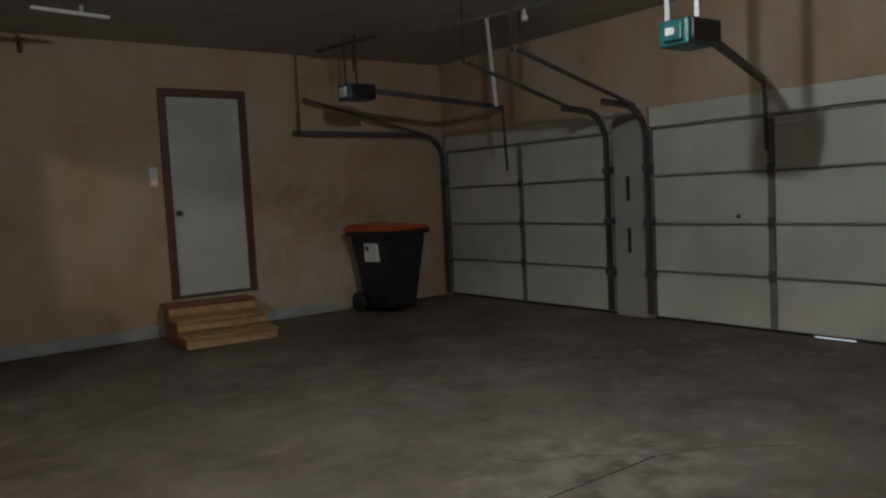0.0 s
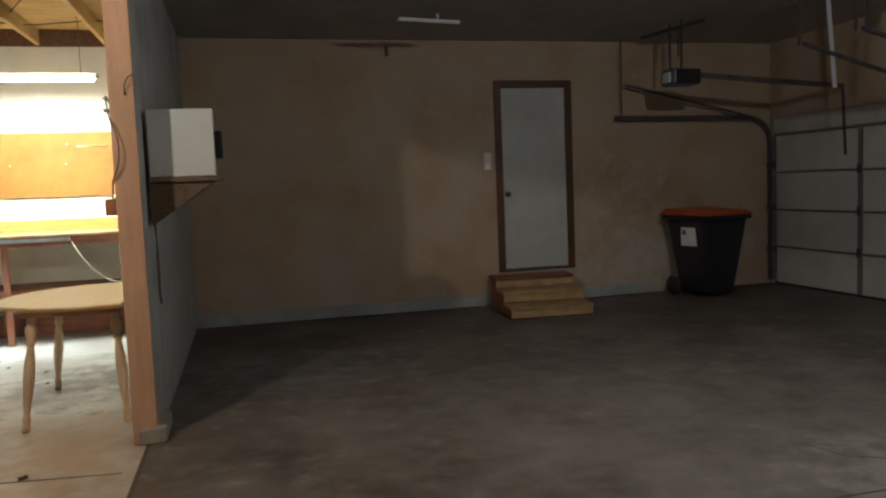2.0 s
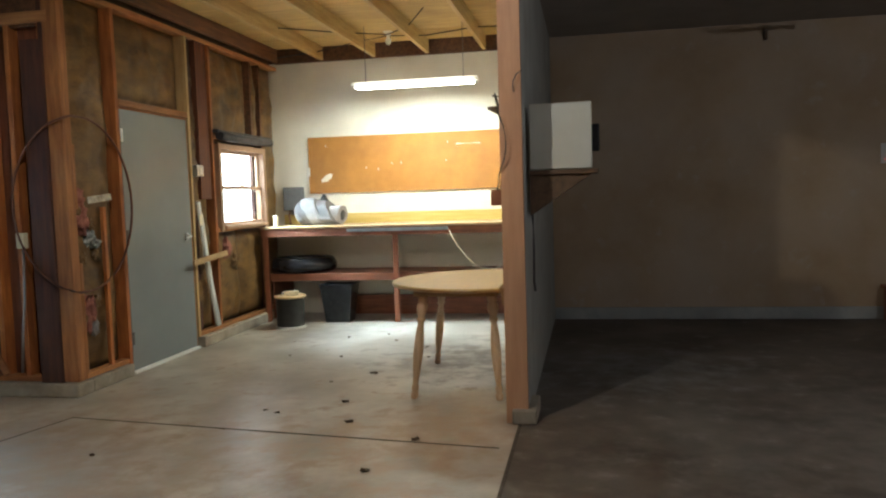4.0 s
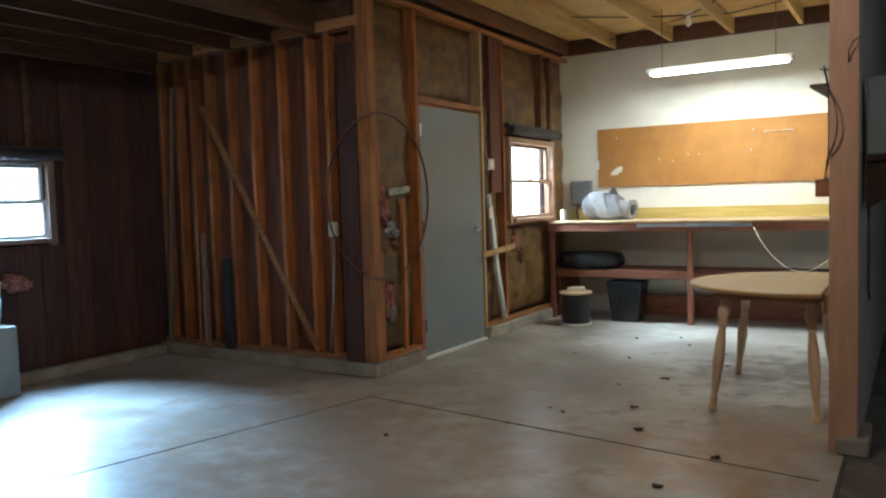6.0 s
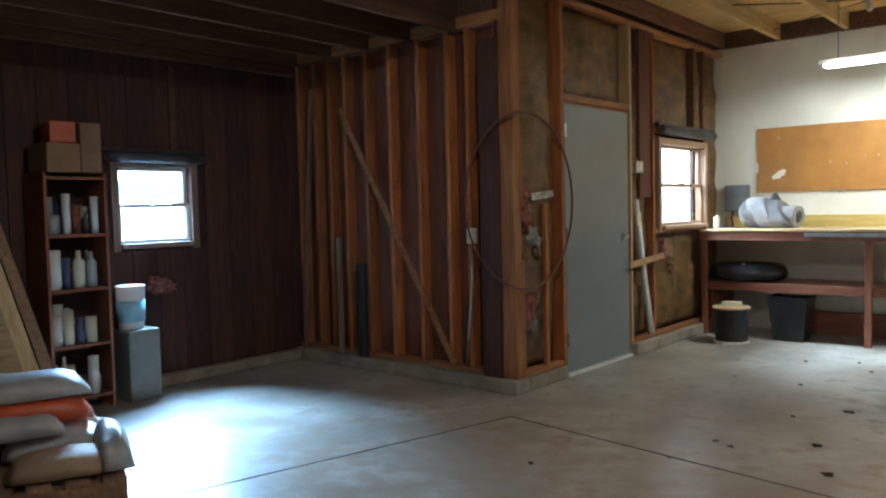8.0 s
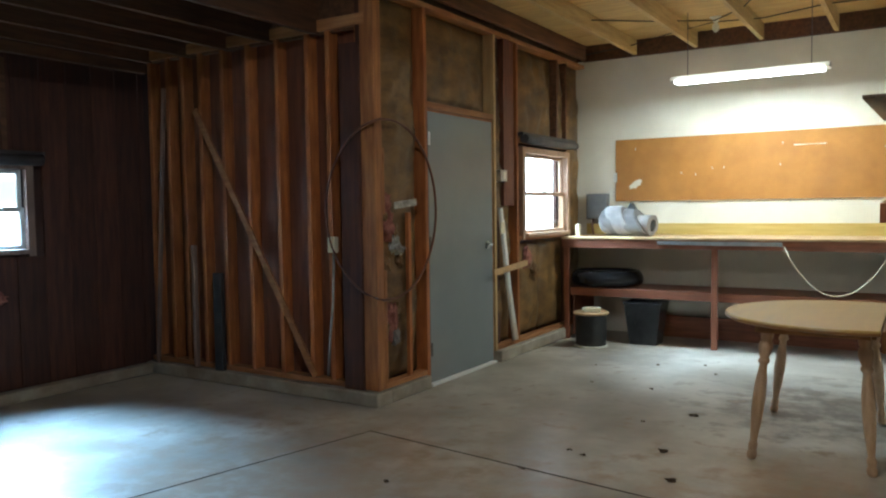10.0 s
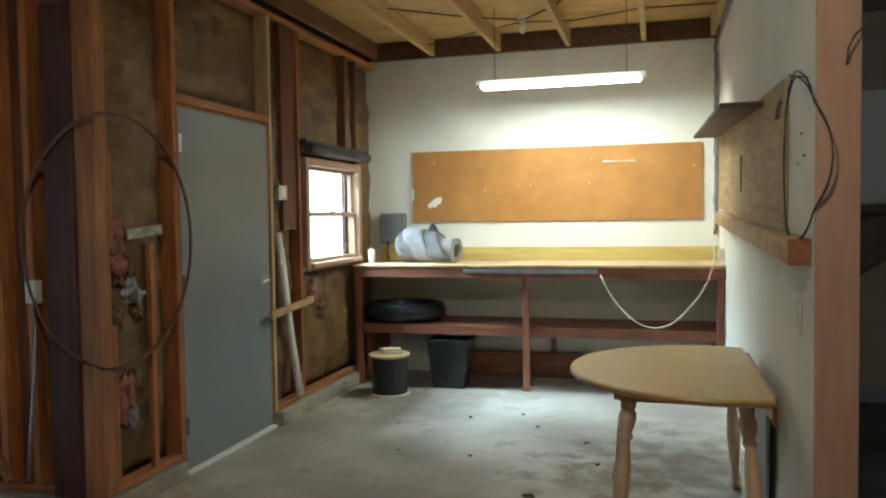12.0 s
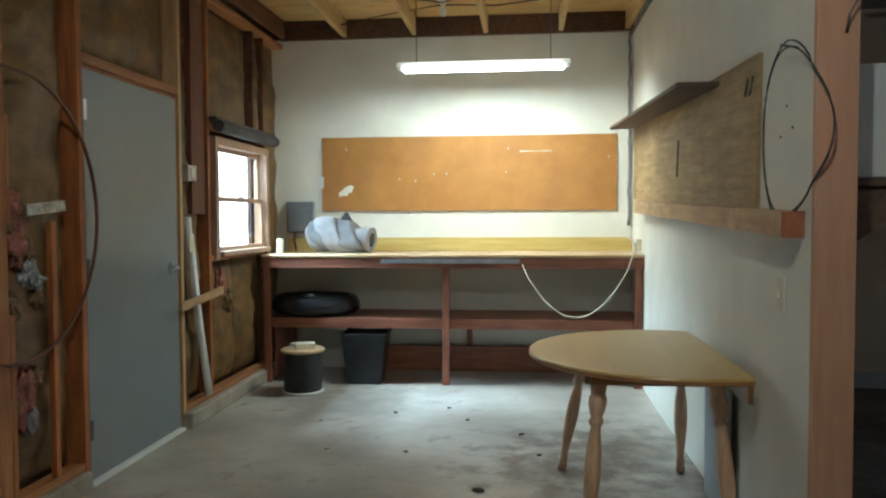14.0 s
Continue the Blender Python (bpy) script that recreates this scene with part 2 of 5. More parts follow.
    "insul": shade("pink_insulation", (0.15, 0.05, 0.035), (0.40, 0.165, 0.125), 22, rough=0.95, bump=0.6, fine=40),
    "foil": shade("crumpled_foil", (0.16, 0.165, 0.16), (0.42, 0.44, 0.44), 30, rough=0.4, bump=0.5, metal=0.5, fine=20),
    "cloth": shade("rolled_carpet_grey", (0.17, 0.155, 0.15), (0.29, 0.27, 0.26), 5, rough=0.9, bump=0.15, stain=(0.22, 0.20, 0.19), amount=0.6, stain_scale=6),
    # Darker tone for alternate wraps, so that the bands stand apart.
    "cloth_grey": shade("rolled_carpet_dark", (0.10, 0.092, 0.09), (0.18, 0.17, 0.165), 5, rough=0.9, bump=0.15),
    "leaf": shade("dry_leaf", (0.05, 0.032, 0.02), (0.12, 0.075, 0.04), 20, rough=0.8, bump=0.2),
    "backdrop": glow("bright_garden", (0.95, 1.0, 0.99), 5.0),
    "trees": glow("pale_trees", (0.50, 0.86, 0.84), 1.05),
    "tube": glow("lit_tube", (1.0, 0.95, 0.78), 9.0),
    "bulb_on": glow("lit_bulb", (1.0, 0.82, 0.6), 12.0),
    "gap_light": glow("daylight_gap", (0.85, 0.93, 1.0), 0.22),
    "red_glow": glow("switch_indicator", (1.0, 0.12, 0.08), 0.35),
    "glass": glass("window_glass"),
    "footing": shade("pale_footing", (0.34, 0.36, 0.36), (0.50, 0.51, 0.49), 5, rough=0.85, bump=0.3, stain=(0.22, 0.19, 0.16), amount=0.6, stain_scale=2.5),
}


def blotch(m, centre, reach, colour, amount):
    """A patch of uneven outline, dirty or toned by painted-in light, about centre on the floor."""
    t = m.node_tree
    n, lk = t.nodes, t.links
    b = n["Principled BSDF"]
    old = b.inputs["Base Color"].links[0].from_socket
    geo = n.new("ShaderNodeNewGeometry")
    off = n.new("ShaderNodeVectorMath")
    off.operation = "DISTANCE"
    lk.new(geo.outputs["Position"], off.inputs[0])
    off.inputs[1].default_value = (*centre, 0)
    mr = n.new("ShaderNodeMapRange")
    mr.inputs[1].default_value, mr.inputs[2].default_value, mr.inputs[3].default_value, mr.inputs[4].default_value = reach, reach * 0.2, 0, 0.24
    lk.new(off.outputs["Value"], mr.inputs[0])
    ns = n.new("ShaderNodeTexNoise")
    ns.inputs["Scale"].default_value, ns.inputs["Detail"].default_value, ns.inputs["Roughness"].default_value = 5.5, 8, 0.6
    lk.new(geo.outputs["Position"], ns.inputs[0])
    add = n.new("ShaderNodeMath")
    lk.new(mr.outputs[0], add.inputs[0])
    lk.new(ns.outputs[0], add.inputs[1])
    cut = n.new("ShaderNodeMapRange")
    cut.inputs[1].default_value, cut.inputs[2].default_value, cut.inputs[3].default_value, cut.inputs[4].default_value = 0.60, 0.80, 0, amount
    lk.new(add.outputs[0], cut.inputs[0])
    mx = n.new("ShaderNodeMix")
    mx.data_type = "RGBA"
    lk.new(cut.outputs[0], mx.inputs[0])
    lk.new(old, mx.inputs[6])
    mx.inputs[7].default_value = (*colour, 1)
    lk.new(mx.outputs[2], b.inputs["Base Color"])


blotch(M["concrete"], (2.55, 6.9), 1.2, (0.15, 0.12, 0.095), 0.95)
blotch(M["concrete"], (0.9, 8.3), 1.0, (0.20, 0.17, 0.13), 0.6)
blotch(M["concrete"], (2.6, 4.8), 1.3, (0.34, 0.23, 0.15), 0.7)
blotch(M["raw_wall"], (8.1, 8.84), 1.9, (0.60, 0.55, 0.49), 0.55)
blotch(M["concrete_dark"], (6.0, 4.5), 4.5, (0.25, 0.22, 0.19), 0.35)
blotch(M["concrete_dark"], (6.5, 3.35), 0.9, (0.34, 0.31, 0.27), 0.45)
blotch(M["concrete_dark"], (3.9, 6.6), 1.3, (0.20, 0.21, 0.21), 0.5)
# Brown stain with the bulb's warm, dim light painted into its colour.
blotch(M["concrete"], (0.6, 3.7), 3.0, (0.34, 0.25, 0.17), 0.85)


# ---- mesh helpers ----
def box(bm, x0, x1, y0, y1, z0, z1, bev=0.0):
    vs = [bm.verts.new((x, y, z)) for x in (x0, x1) for y in (y0, y1) for z in (z0, z1)]
    fs = [bm.faces.new([vs[i] for i in f]) for f in ((0, 1, 3, 2), (4, 6, 7, 5), (0, 4, 5, 1), (2, 3, 7, 6), (0, 2, 6, 4), (1, 5, 7, 3))]
    if bev:
        es = list({e for f in fs for e in f.edges})
        bmesh.ops.bevel(bm, geom=es, offset=bev, segments=2, profile=0.5, affect="EDGES")
    return bm


def cube(x0, x1, y0, y1, z0, z1, bev=0.0):
    return box(bmesh.new(), x0, x1, y0, y1, z0, z1, bev)


def beam(bm, a, b, w, h, up=(0, 0, 1)):
    """A bar of section w by h from a to b."""
    a, b = Vector(a), Vector(b)
    d = (b - a).normalized()
    s = d.cross(Vector(up)).normalized() * w / 2
    u = s.cross(d).normalized() * h / 2
    ends = [[bm.verts.new(p + i * s + j * u) for i, j in ((-1, -1), (1, -1), (1, 1), (-1, 1))] for p in (a, b)]
    bm.faces.new(ends[0][::-1])
    bm.faces.new(ends[1])
    for i in range(4):
        bm.faces.new((ends[0][i], ends[0][(i + 1) % 4], ends[1][(i + 1) % 4], ends[1][i]))
    return bm


def lathe(bm, profile, seg=20, at=(0, 0, 0), squash=(1, 1)):
    rings = []
    for r, z in profile:
        rings.append([bm.verts.new((at[0] + r * squash[0] * math.cos(a), at[1] + r * squash[1] * math.sin(a), at[2] + z)) for a in (2 * math.pi * i / seg for i in range(seg))])
    for p, q in zip(rings, rings[1:]):
        for i in range(seg):
            bm.faces.new((p[i], p[(i + 1) % seg], q[(i + 1) % seg], q[i])).smooth = True
    bm.faces.new(rings[0][::-1])
    bm.faces.new(rings[-1])
    return bm


def pipe(bm, pts, r, seg=8, closed=False):
    pts = [Vector(p) for p in pts]
    rings = []
    n = len(pts)
    for i, p in enumerate(pts):
        d = (pts[(i + 1) % n] - pts[i - 1]) if closed else (pts[min(i + 1, n - 1)] - pts[max(i - 1, 0)])
        d.normalize()
        ref = Vector((0, 0, 1)) if abs(d.z) < 0.9 else Vector((1, 0, 0))
        s = d.cross(ref).normalized()
        u = s.cross(d)
        rings.append([bm.verts.new(p + r * (math.cos(a) * s + math.sin(a) * u)) for a in (2 * math.pi * k / seg for k in range(seg))])
    pairs = list(zip(rings, rings[1:])) + ([(rings[-1], rings[0])] if closed else [])
    for a, b in pairs:
        off = min(range(seg), key=lambda k: (a[0].co - b[k].co).length)
        for i in range(seg):
            bm.faces.new((a[i], a[(i + 1) % seg], b[(i + 1 + off) % seg], b[(i + off) % seg])).smooth = True
    if not closed:
        bm.faces.new(rings[0][::-1])
        bm.faces.new(rings[-1])
    return bm


def thing(name, loc, label, category, group="", turn=0.0):
    e = new(name)
    e.empty_display_size = 0.1
    e.location, e.rotation_euler = loc, (0, 0, radians(turn))
    return tagged(e, label, category, group)


def part(name, bm, material, parent=None, label="", category="", group="", kind=""):
    """One mesh object. Under a parent its coordinates are the parent's; alone, its origin goes to the middle of its base."""
    bmesh.ops.recalc_face_normals(bm, faces=bm.faces)
    shift = Vector((0, 0, 0))
    if parent is None:
        lo = [min(v.co[i] for v in bm.verts) for i in range(3)]
        hi = [max(v.co[i] for v in bm.verts) for i in range(3)]
        shift = Vector(((lo[0] + hi[0]) / 2, (lo[1] + hi[1]) / 2, lo[2]))
        bmesh.ops.translate(bm, verts=bm.verts, vec=-shift)
    me = bpy.data.meshes.new(name)
    bm.to_mesh(me)
    bm.free()
    me.materials.append(M[material])
    ob = new(name, me)
    ob.location = shift
    if parent is not None:
        ob.parent = parent
    return tagged(ob, label, category, group, kind)


def piece(name, me, loc, parent, turn=None):
    ob = new(name, me)
    ob.location = Vector(loc) - parent.location
    if turn:
        ob.rotation_euler = turn
    ob.parent = parent
    return ob


def struct(name, bm, material, label=""):
    return part(name, bm, material, None, label, "", "", "structure")


def holed(x0, x1, z0, z1, holes):
    """Rectangles that fill a wall's face round its openings."""
    xs = sorted({x0, x1, *(v for h in holes for v in h[:2])})
    out = []
    for a, b in zip(xs, xs[1:]):
        zs = [z0, z1]
        for h in holes:
            if h[0] <= a and h[1] >= b:
                zs += [h[2], h[3]]
        zs.sort()
        for c, d in zip(zs[::2], zs[1::2]):
            if d - c > 1e-4:
                out.append((a, b, c, d))
    return out


# ---- plan ----
DOOR_X, POST_Y, NORTH, PART_X0, PART_X1, PART_END = 0.0, 5.55, 9.3, 3.02, 3.14, 5.19
FAR_X, EAST, GARAGE_N, SOUTH = -2.38, 9.86, 8.84, -2.2
WEST_TOP, NICHE_TOP, GARAGE_TOP = 2.61, 2.88, 2.88

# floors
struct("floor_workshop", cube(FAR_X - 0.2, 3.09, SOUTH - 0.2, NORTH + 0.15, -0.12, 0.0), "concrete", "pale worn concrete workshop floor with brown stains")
struct("floor_garage", cube(3.098, EAST + 0.3, SOUTH - 0.2, GARAGE_N + 0.15, -0.12, 0.0), "concrete_dark", "dark concrete garage floor with paler patches")
struct("ground", cube(-60, 60, -60, 60, -0.3, -0.13), "curb", "bare ground outside")
bm = bmesh.new()
beam(bm, (0.30, 5.06, 0.0), (3.02, 4.73, 0.0), 0.008, 0.005)
beam(bm, (-0.95, -0.4, 0.0), (0.30, 5.06, 0.0), 0.008, 0.004)
box(bm, 3.086, 3.104, SOUTH, PART_END - 0.05, 0.0, 0.004)
box(bm, 3.2, 6.83, 3.352, 3.360, 0.0, 0.0025)
for p, q in (((6.83, 3.356), (6.6, 3.6)), ((6.6, 3.6), (6.35, 3.72)), ((6.35, 3.72), (6.28, 3.95)), ((6.83, 3.356), (7.15, 3.22)), ((7.15, 3.22), (7.4, 2.98))):
    beam(bm, (*p, 0.0), (*q, 0.0), 0.003, 0.002)
struct("floor_joint", bm, "joint", "dark dirty joints cut in the concrete")

# workshop north wall, partition
bm = cube(-0.12, 3.02, NORTH, NORTH + 0.12, 0, NICHE_TOP)
struct("wall_north", bm, "drywall", "white painted plaster wall behind the workbench")
# Unseen outer boards, added to keep outside light from leaking in at the corner.
struct("wall_north_cladding", cube(-0.22, 3.2, NORTH + 0.125, NORTH + 0.17, 0, 3.1), "siding")
struct("wall_corner_cladding", cube(-0.22, -0.155, 9.06, NORTH + 0.12, 0, 3.1), "siding")
struct("wall_partition", cube(PART_X0, PART_X1 - 0.012, PART_END + 0.012, NORTH + 0.12, 0, NICHE_TOP + 0.2), "drywall", "white plaster partition wall")
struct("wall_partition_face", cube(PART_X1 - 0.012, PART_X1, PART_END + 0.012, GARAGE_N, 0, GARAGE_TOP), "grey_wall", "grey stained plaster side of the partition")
struct("partition_end_trim", cube(PART_X0 - 0.003, PART_X1 + 0.003, PART_END - 0.02, PART_END + 0.012, 0.0, NICHE_TOP, 0.004), "pink_trim", "pinkish bare end board of the partition")
struct("partition_base", cube(PART_X0 + 0.03, PART_X1 + 0.05, PART_END - 0.05, PART_END + 0.3, 0.0, 0.085, 0.01), "curb", "rough concrete foot under the partition end")
struct("header", cube(PART_X0, PART_X1, SOUTH, PART_END - 0.022, 2.56, NICHE_TOP + 0.2), "stud_y", "wooden header over the opening to the garage")

# garage shell
GD = (6.425, 7.215, 0.355, 2.40)
bm = bmesh.new()
for a, b, c, d in holed(PART_X1, EAST + 0.2, 0, GARAGE_TOP, [GD]):
    box(bm, a, b, GARAGE_N, GARAGE_N + 0.14, c, d)
struct("wall_garage_north", bm, "raw_wall", "tan unpainted garage wall with pale patches")
E1, E2, DTOP = (6.10, 8.80), (2.08, 5.68), 1.985
bm = bmesh.new()
for a, b, c, d in holed(SOUTH, GARAGE_N, 0, GARAGE_TOP, [(*E1, 0, DTOP), (*E2, 0, DTOP)]):
    box(bm, EAST, EAST + 0.15, a, b, c, d)
struct("wall_east", bm, "raw_wall", "tan wall above the garage doors")
struct("wall_garage_south", cube(PART_X1, EAST + 0.15, SOUTH - 0.15, SOUTH, 0, GARAGE_TOP), "raw_wall", "tan garage wall")
struct("ceiling_garage", cube(PART_X1, EAST + 0.15, SOUTH - 0.15, GARAGE_N + 0.14, GARAGE_TOP, GARAGE_TOP + 0.1), "garage_ceiling", "dull grey textured garage ceiling")
struct("baseboard_garage", cube(PART_X1 + 0.002, 8.2, GARAGE_N - 0.03, GARAGE_N, 0, 0.12, 0.008), "footing", "rough grey concrete footing along the garage wall")

# workshop west side
struct("wall_south", cube(FAR_X - 0.12, PART_X1, SOUTH - 0.12, SOUTH, 0, 3.1), "siding", "dark boarded wall")
FW = (3.945, 4.53, 1.085, 1.655)
NW = (7.80, 8.78, 1.09, 1.83)
bm = bmesh.new()
for a, b, c, d in holed(SOUTH, POST_Y + 0.12, 0.0, 3.1, [FW]):
    box(bm, FAR_X - 0.10, FAR_X - 0.022, a, b, c, d)
struct("wall_west", bm, "siding", "dark brown boarded outer wall")
struct("wall_stud_backing", cube(FAR_X, -0.115, POST_Y + 0.10, POST_Y + 0.12, 0.1, 3.1), "backing", "reddish plywood behind open studs")
bm = bmesh.new()
for a, b, c, d in holed(POST_Y, NORTH, 0.0, 3.1, [NW, (6.20, 7.22, 0.0, 2.07)]):
    box(bm, -0.15, -0.115, a, b, c, d)
struct("wall_door", bm, "siding", "dark sheathing behind the studs")
bm = cube(FAR_X, 0.03, POST_Y - 0.055, POST_Y + 0.12, 0, 0.095, 0.012)
box(bm, -0.11, 0.03, POST_Y + 0.122, 6.17, 0, 0.095, 0.012)
struct("curb", bm, "curb", "rough concrete curb under the stud wall")
# Added dark board standing in for the shade between the joist ends.
struct("rim_west", cube(FAR_X + 0.02, -0.12, POST_Y + 0.02, POST_Y + 0.06, WEST_TOP - 0.055, 2.79), "joist_old", "dark board filling the shaded gap over the stud wall")
struct("curb_niche", cube(-0.11, 0.05, 7.25, NORTH, 0, 0.10, 0.012), "curb", "rough concrete curb under the window wall")
struct("curb_west", cube(FAR_X, FAR_X + 0.10, SOUTH, POST_Y - 0.06, 0, 0.085, 0.012), "curb", "rough concrete curb under the boarded wall")
struct("ceiling_niche", cube(-0.12, PART_X0, SOUTH, NORTH + 0.12, 3.05, 3.08), "ply_ceiling", "yellow plywood roof deck")
for i, y0 in enumerate((SOUTH, -0.98, 0.24, 1.46, 2.68, 3.90, 5.12, 6.34, 7.56, 8.78)):
    sheet = struct("ceiling_sheet", cube(0.04, 3.0, y0 + 0.004, min(y0 + 1.216, NORTH - 0.05), 3.034 - 0.003 * (i % 2), 3.0495, 0.002), "ply_ceiling", "yellow plywood sheet between joists")
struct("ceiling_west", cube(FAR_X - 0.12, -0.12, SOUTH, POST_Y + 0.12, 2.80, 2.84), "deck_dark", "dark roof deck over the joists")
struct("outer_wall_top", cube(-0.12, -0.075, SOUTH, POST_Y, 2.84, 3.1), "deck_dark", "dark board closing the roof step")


def frame_member(name, dims, material, bev=0.003):
    return struct(name, cube(*dims, bev), material)


def studs():
    wall = thing("stud_wall", (-1.2, POST_Y, 0.1), "open stud wall of reddish fir studs with a let-in brace", "wall")
    wall["kind"] = "structure"
    o = wall.location
    for i, x in enumerate((-2.30, -2.08, -1.90, -1.70, -1.45, -1.18, -0.88, -0.59, -0.40)):
        part("stud", cube(x - 0.019 - o.x, x + 0.019 - o.x, 0.002, 0.098, 0.04, WEST_TOP - 0.14, 0.003), "stud_z", wall)
    part("stud", cube(-0.16 - o.x, -0.118 - o.x, 0.002, 0.098, 0.04, WEST_TOP - 0.14, 0.003), "stud_z", wall)
    part("sill_plate", cube(FAR_X + 0.02 - o.x, -0.12 - o.x, 0.0, 0.098, 0.0, 0.038, 0.003), "stud_x", wall)
    part("top_plate", cube(FAR_X + 0.02 - o.x, -0.075 - o.x, -0.004, 0.1, WEST_TOP - 0.138, WEST_TOP - 0.06, 0.003), "stud_x", wall)
    part("brace", beam(bmesh.new(), (-1.748 - o.x, -0.006, 2.03), (-0.56 - o.x, -0.006, 0.05), 0.016, 0.05, (0, 0, 1)), "stud_x", wall, "diagonal brace board")
    return wall


studs()
struct("corner_panel", cube(-0.285, -0.117, POST_Y - 0.014, POST_Y + 0.0015, 0.096, WEST_TOP - 0.15, 0.002), "siding", "dark brown panel beside the corner post")

# door wall framing
wall = thing("door_wall_framing", (0, 7, 0.1), "fir framing round the grey door and the window", "wall")
wall["kind"] = "structure"


def wpart(name, x0, x1, y0, y1, z0, z1, material):
    part(name, cube(x0, x1, y0 - 7, y1 - 7, z0 - 0.1, z1 - 0.1, 0.003), material, wall)


wpart("corner_post", -0.115, 0.0, POST_Y, POST_Y + 0.082, 0.1, 2.80, "post")
wpart("corner_block", -0.05, 0.004, POST_Y + 0.0825, POST_Y + 0.10, 1.30, 1.75, "post")
wpart("corner_block", -0.05, 0.003, POST_Y + 0.0825, POST_Y + 0.112, 0.14, 0.92, "post")
wpart("stud", -0.1135, 0.002, 6.155, 6.195, 0.0, 2.798, "stud_z")
wpart("cripple", -0.03, 0.0, 5.93, 5.965, 0.14, 1.31, "stud_z")
wpart("stud", -0.1135, 0.004, 7.225, 7.262, 0.1, 2.798, "pine_z")
wpart("stud", -0.1135, -0.045, 7.27, 7.40, 0.14, 2.798, "siding")
wpart("stud", -0.1135, -0.005, 7.42, 7.62, 1.35, 2.798, "backing")
wpart("stud", -0.1135, 0.0, 7.66, 7.70, 0.14, 2.798, "stud_z")
wpart("stud", -0.1135, -0.025, 8.84, 8.875, 0.14, 2.798, "joist_old")
wpart("stud", -0.1135, -0.022, 8.60, 8.638, 1.962, 2.798, "joist_old")
wpart("header", -0.075, 0.003, 6.197, 7.223, 2.075, 2.125, "stud_y")
wpart("sill_plate", -0.075, 0.0, 7.264, NORTH - 0.002, 0.1, 0.138, "stud_y")
wpart("sill_plate", -0.075, 0.0, POST_Y + 0.09, 6.153, 0.1, 0.138, "stud_y")
wpart("top_plate", -0.11, 0.001, POST_Y + 0.084, NORTH - 0.002, 2.80, 2.838, "stud_y")
# Recessed board in a dark colour, painting the shaded void above the plate.
wpart("rim_board", -0.11, -0.085, POST_Y + 0.05, NORTH - 0.002, 2.84, 3.045, "deck_dark")
wpart("window_header", -0.075, 0.0, 7.702, 8.838, 1.92, 1.96, "stud_y")
wpart("window_sill_board", -0.075, 0.0, 7.702, 8.838, 1.03, 1.07, "stud_y")


def batt(y0, y1, z0, z1, seed, depth=0.08):
    b = bmesh.new()
    ny, nz = max(4, int((y1 - y0) / 0.035)), max(4, int((z1 - z0) / 0.05))
    grid = []
    for i in range(ny + 1):
        for j in range(nz + 1):
            u, v = i / ny, j / nz
            y, z = y0 + (y1 - y0) * u, z0 + (z1 - z0) * v
            puff = (1 - (2 * u - 1) ** 4) * (1 - (2 * v - 1) ** 8)
            n = noise.fractal(Vector((y * 5 + seed, z * 4, seed * 1.7)), 0.7, 2.1, 4)
            grid.append(b.verts.new((-0.11 + 0.012 + depth * puff * (0.72 + 0.4 * n), y - 7, z - 0.1)))
    for i in range(ny):
        for j in range(nz):
            k = i * (nz + 1) + j
            b.faces.new((grid[k], grid[k + nz + 1], grid[k + nz + 2], grid[k + 1])).smooth = True
    geo = bmesh.ops.extrude_face_region(b, geom=list(b.faces))
    for v in [g for g in geo["geom"] if isinstance(g, bmesh.types.BMVert)]:
        v.co.x = -0.114
    part("batt", b, "kraft", wall)


for i, q in enumerate(((POST_Y + 0.087, 6.153, 0.14, 2.795), (6.198, 7.222, 2.127, 2.795), (7.266, 7.658, 0.14, 2.795), (7.702, 8.598, 1.962, 2.795),
                       (8.64, 8.838, 1.962, 2.795), (7.702, 8.25, 0.14, 1.028), (8.26, 8.838, 0.14, 1.028), (8.877, 9.297, 0.14, 2.795))):
    batt(*q, i * 3.1)


# joists
def joists():
    deck = thing("joist_set", (1.5, 7, 2.9), "pine roof joists under a plywood deck", "joists")
    deck["kind"] = "structure"
    for x in (0.02, 0.57, 1.18, 1.79, 2.42, 2.97):
        part("joist", cube(x - 0.02 - 1.5, x + 0.02 - 1.5, SOUTH - 7, NORTH - 0.05 - 7, NICHE_TOP - 2.9, 3.029 - 2.9, 0.003), "joist_old" if x < 0.1 else "pine_y", deck)
    part("ledger_board", cube(0.0 - 1.5, 3.02 - 1.5, NORTH - 0.045 - 7, NORTH - 7 - 0.002, NICHE_TOP - 2.9 - 0.01, 3.046 - 2.9, 0.003), "joist_old", deck)
    low = thing("joist_set", (-1.2, 2, 2.7), "old dark roof joists over the bay", "joists")
    low["kind"] = "structure"
    for x in (-2.3, -1.85, -1.4, -0.95, -0.5):
        part("joist", cube(x - 0.02 + 1.2, x + 0.02 + 1.2, SOUTH - 2, POST_Y + 0.1 - 2, WEST_TOP - 0.055 - 2.7, 0.098, 0.003), "joist_old", low)


joists()

# outside
struct("backdrop", cube(-9.05, -9.0, -8, 58, -1, 12), "backdrop", "overexposed pale garden outside")
struct("backdrop_trees", cube(-8.98, -8.95, 4.6, 10.5, 1.50, 1.86), "trees", "pale blue-green trees outside")


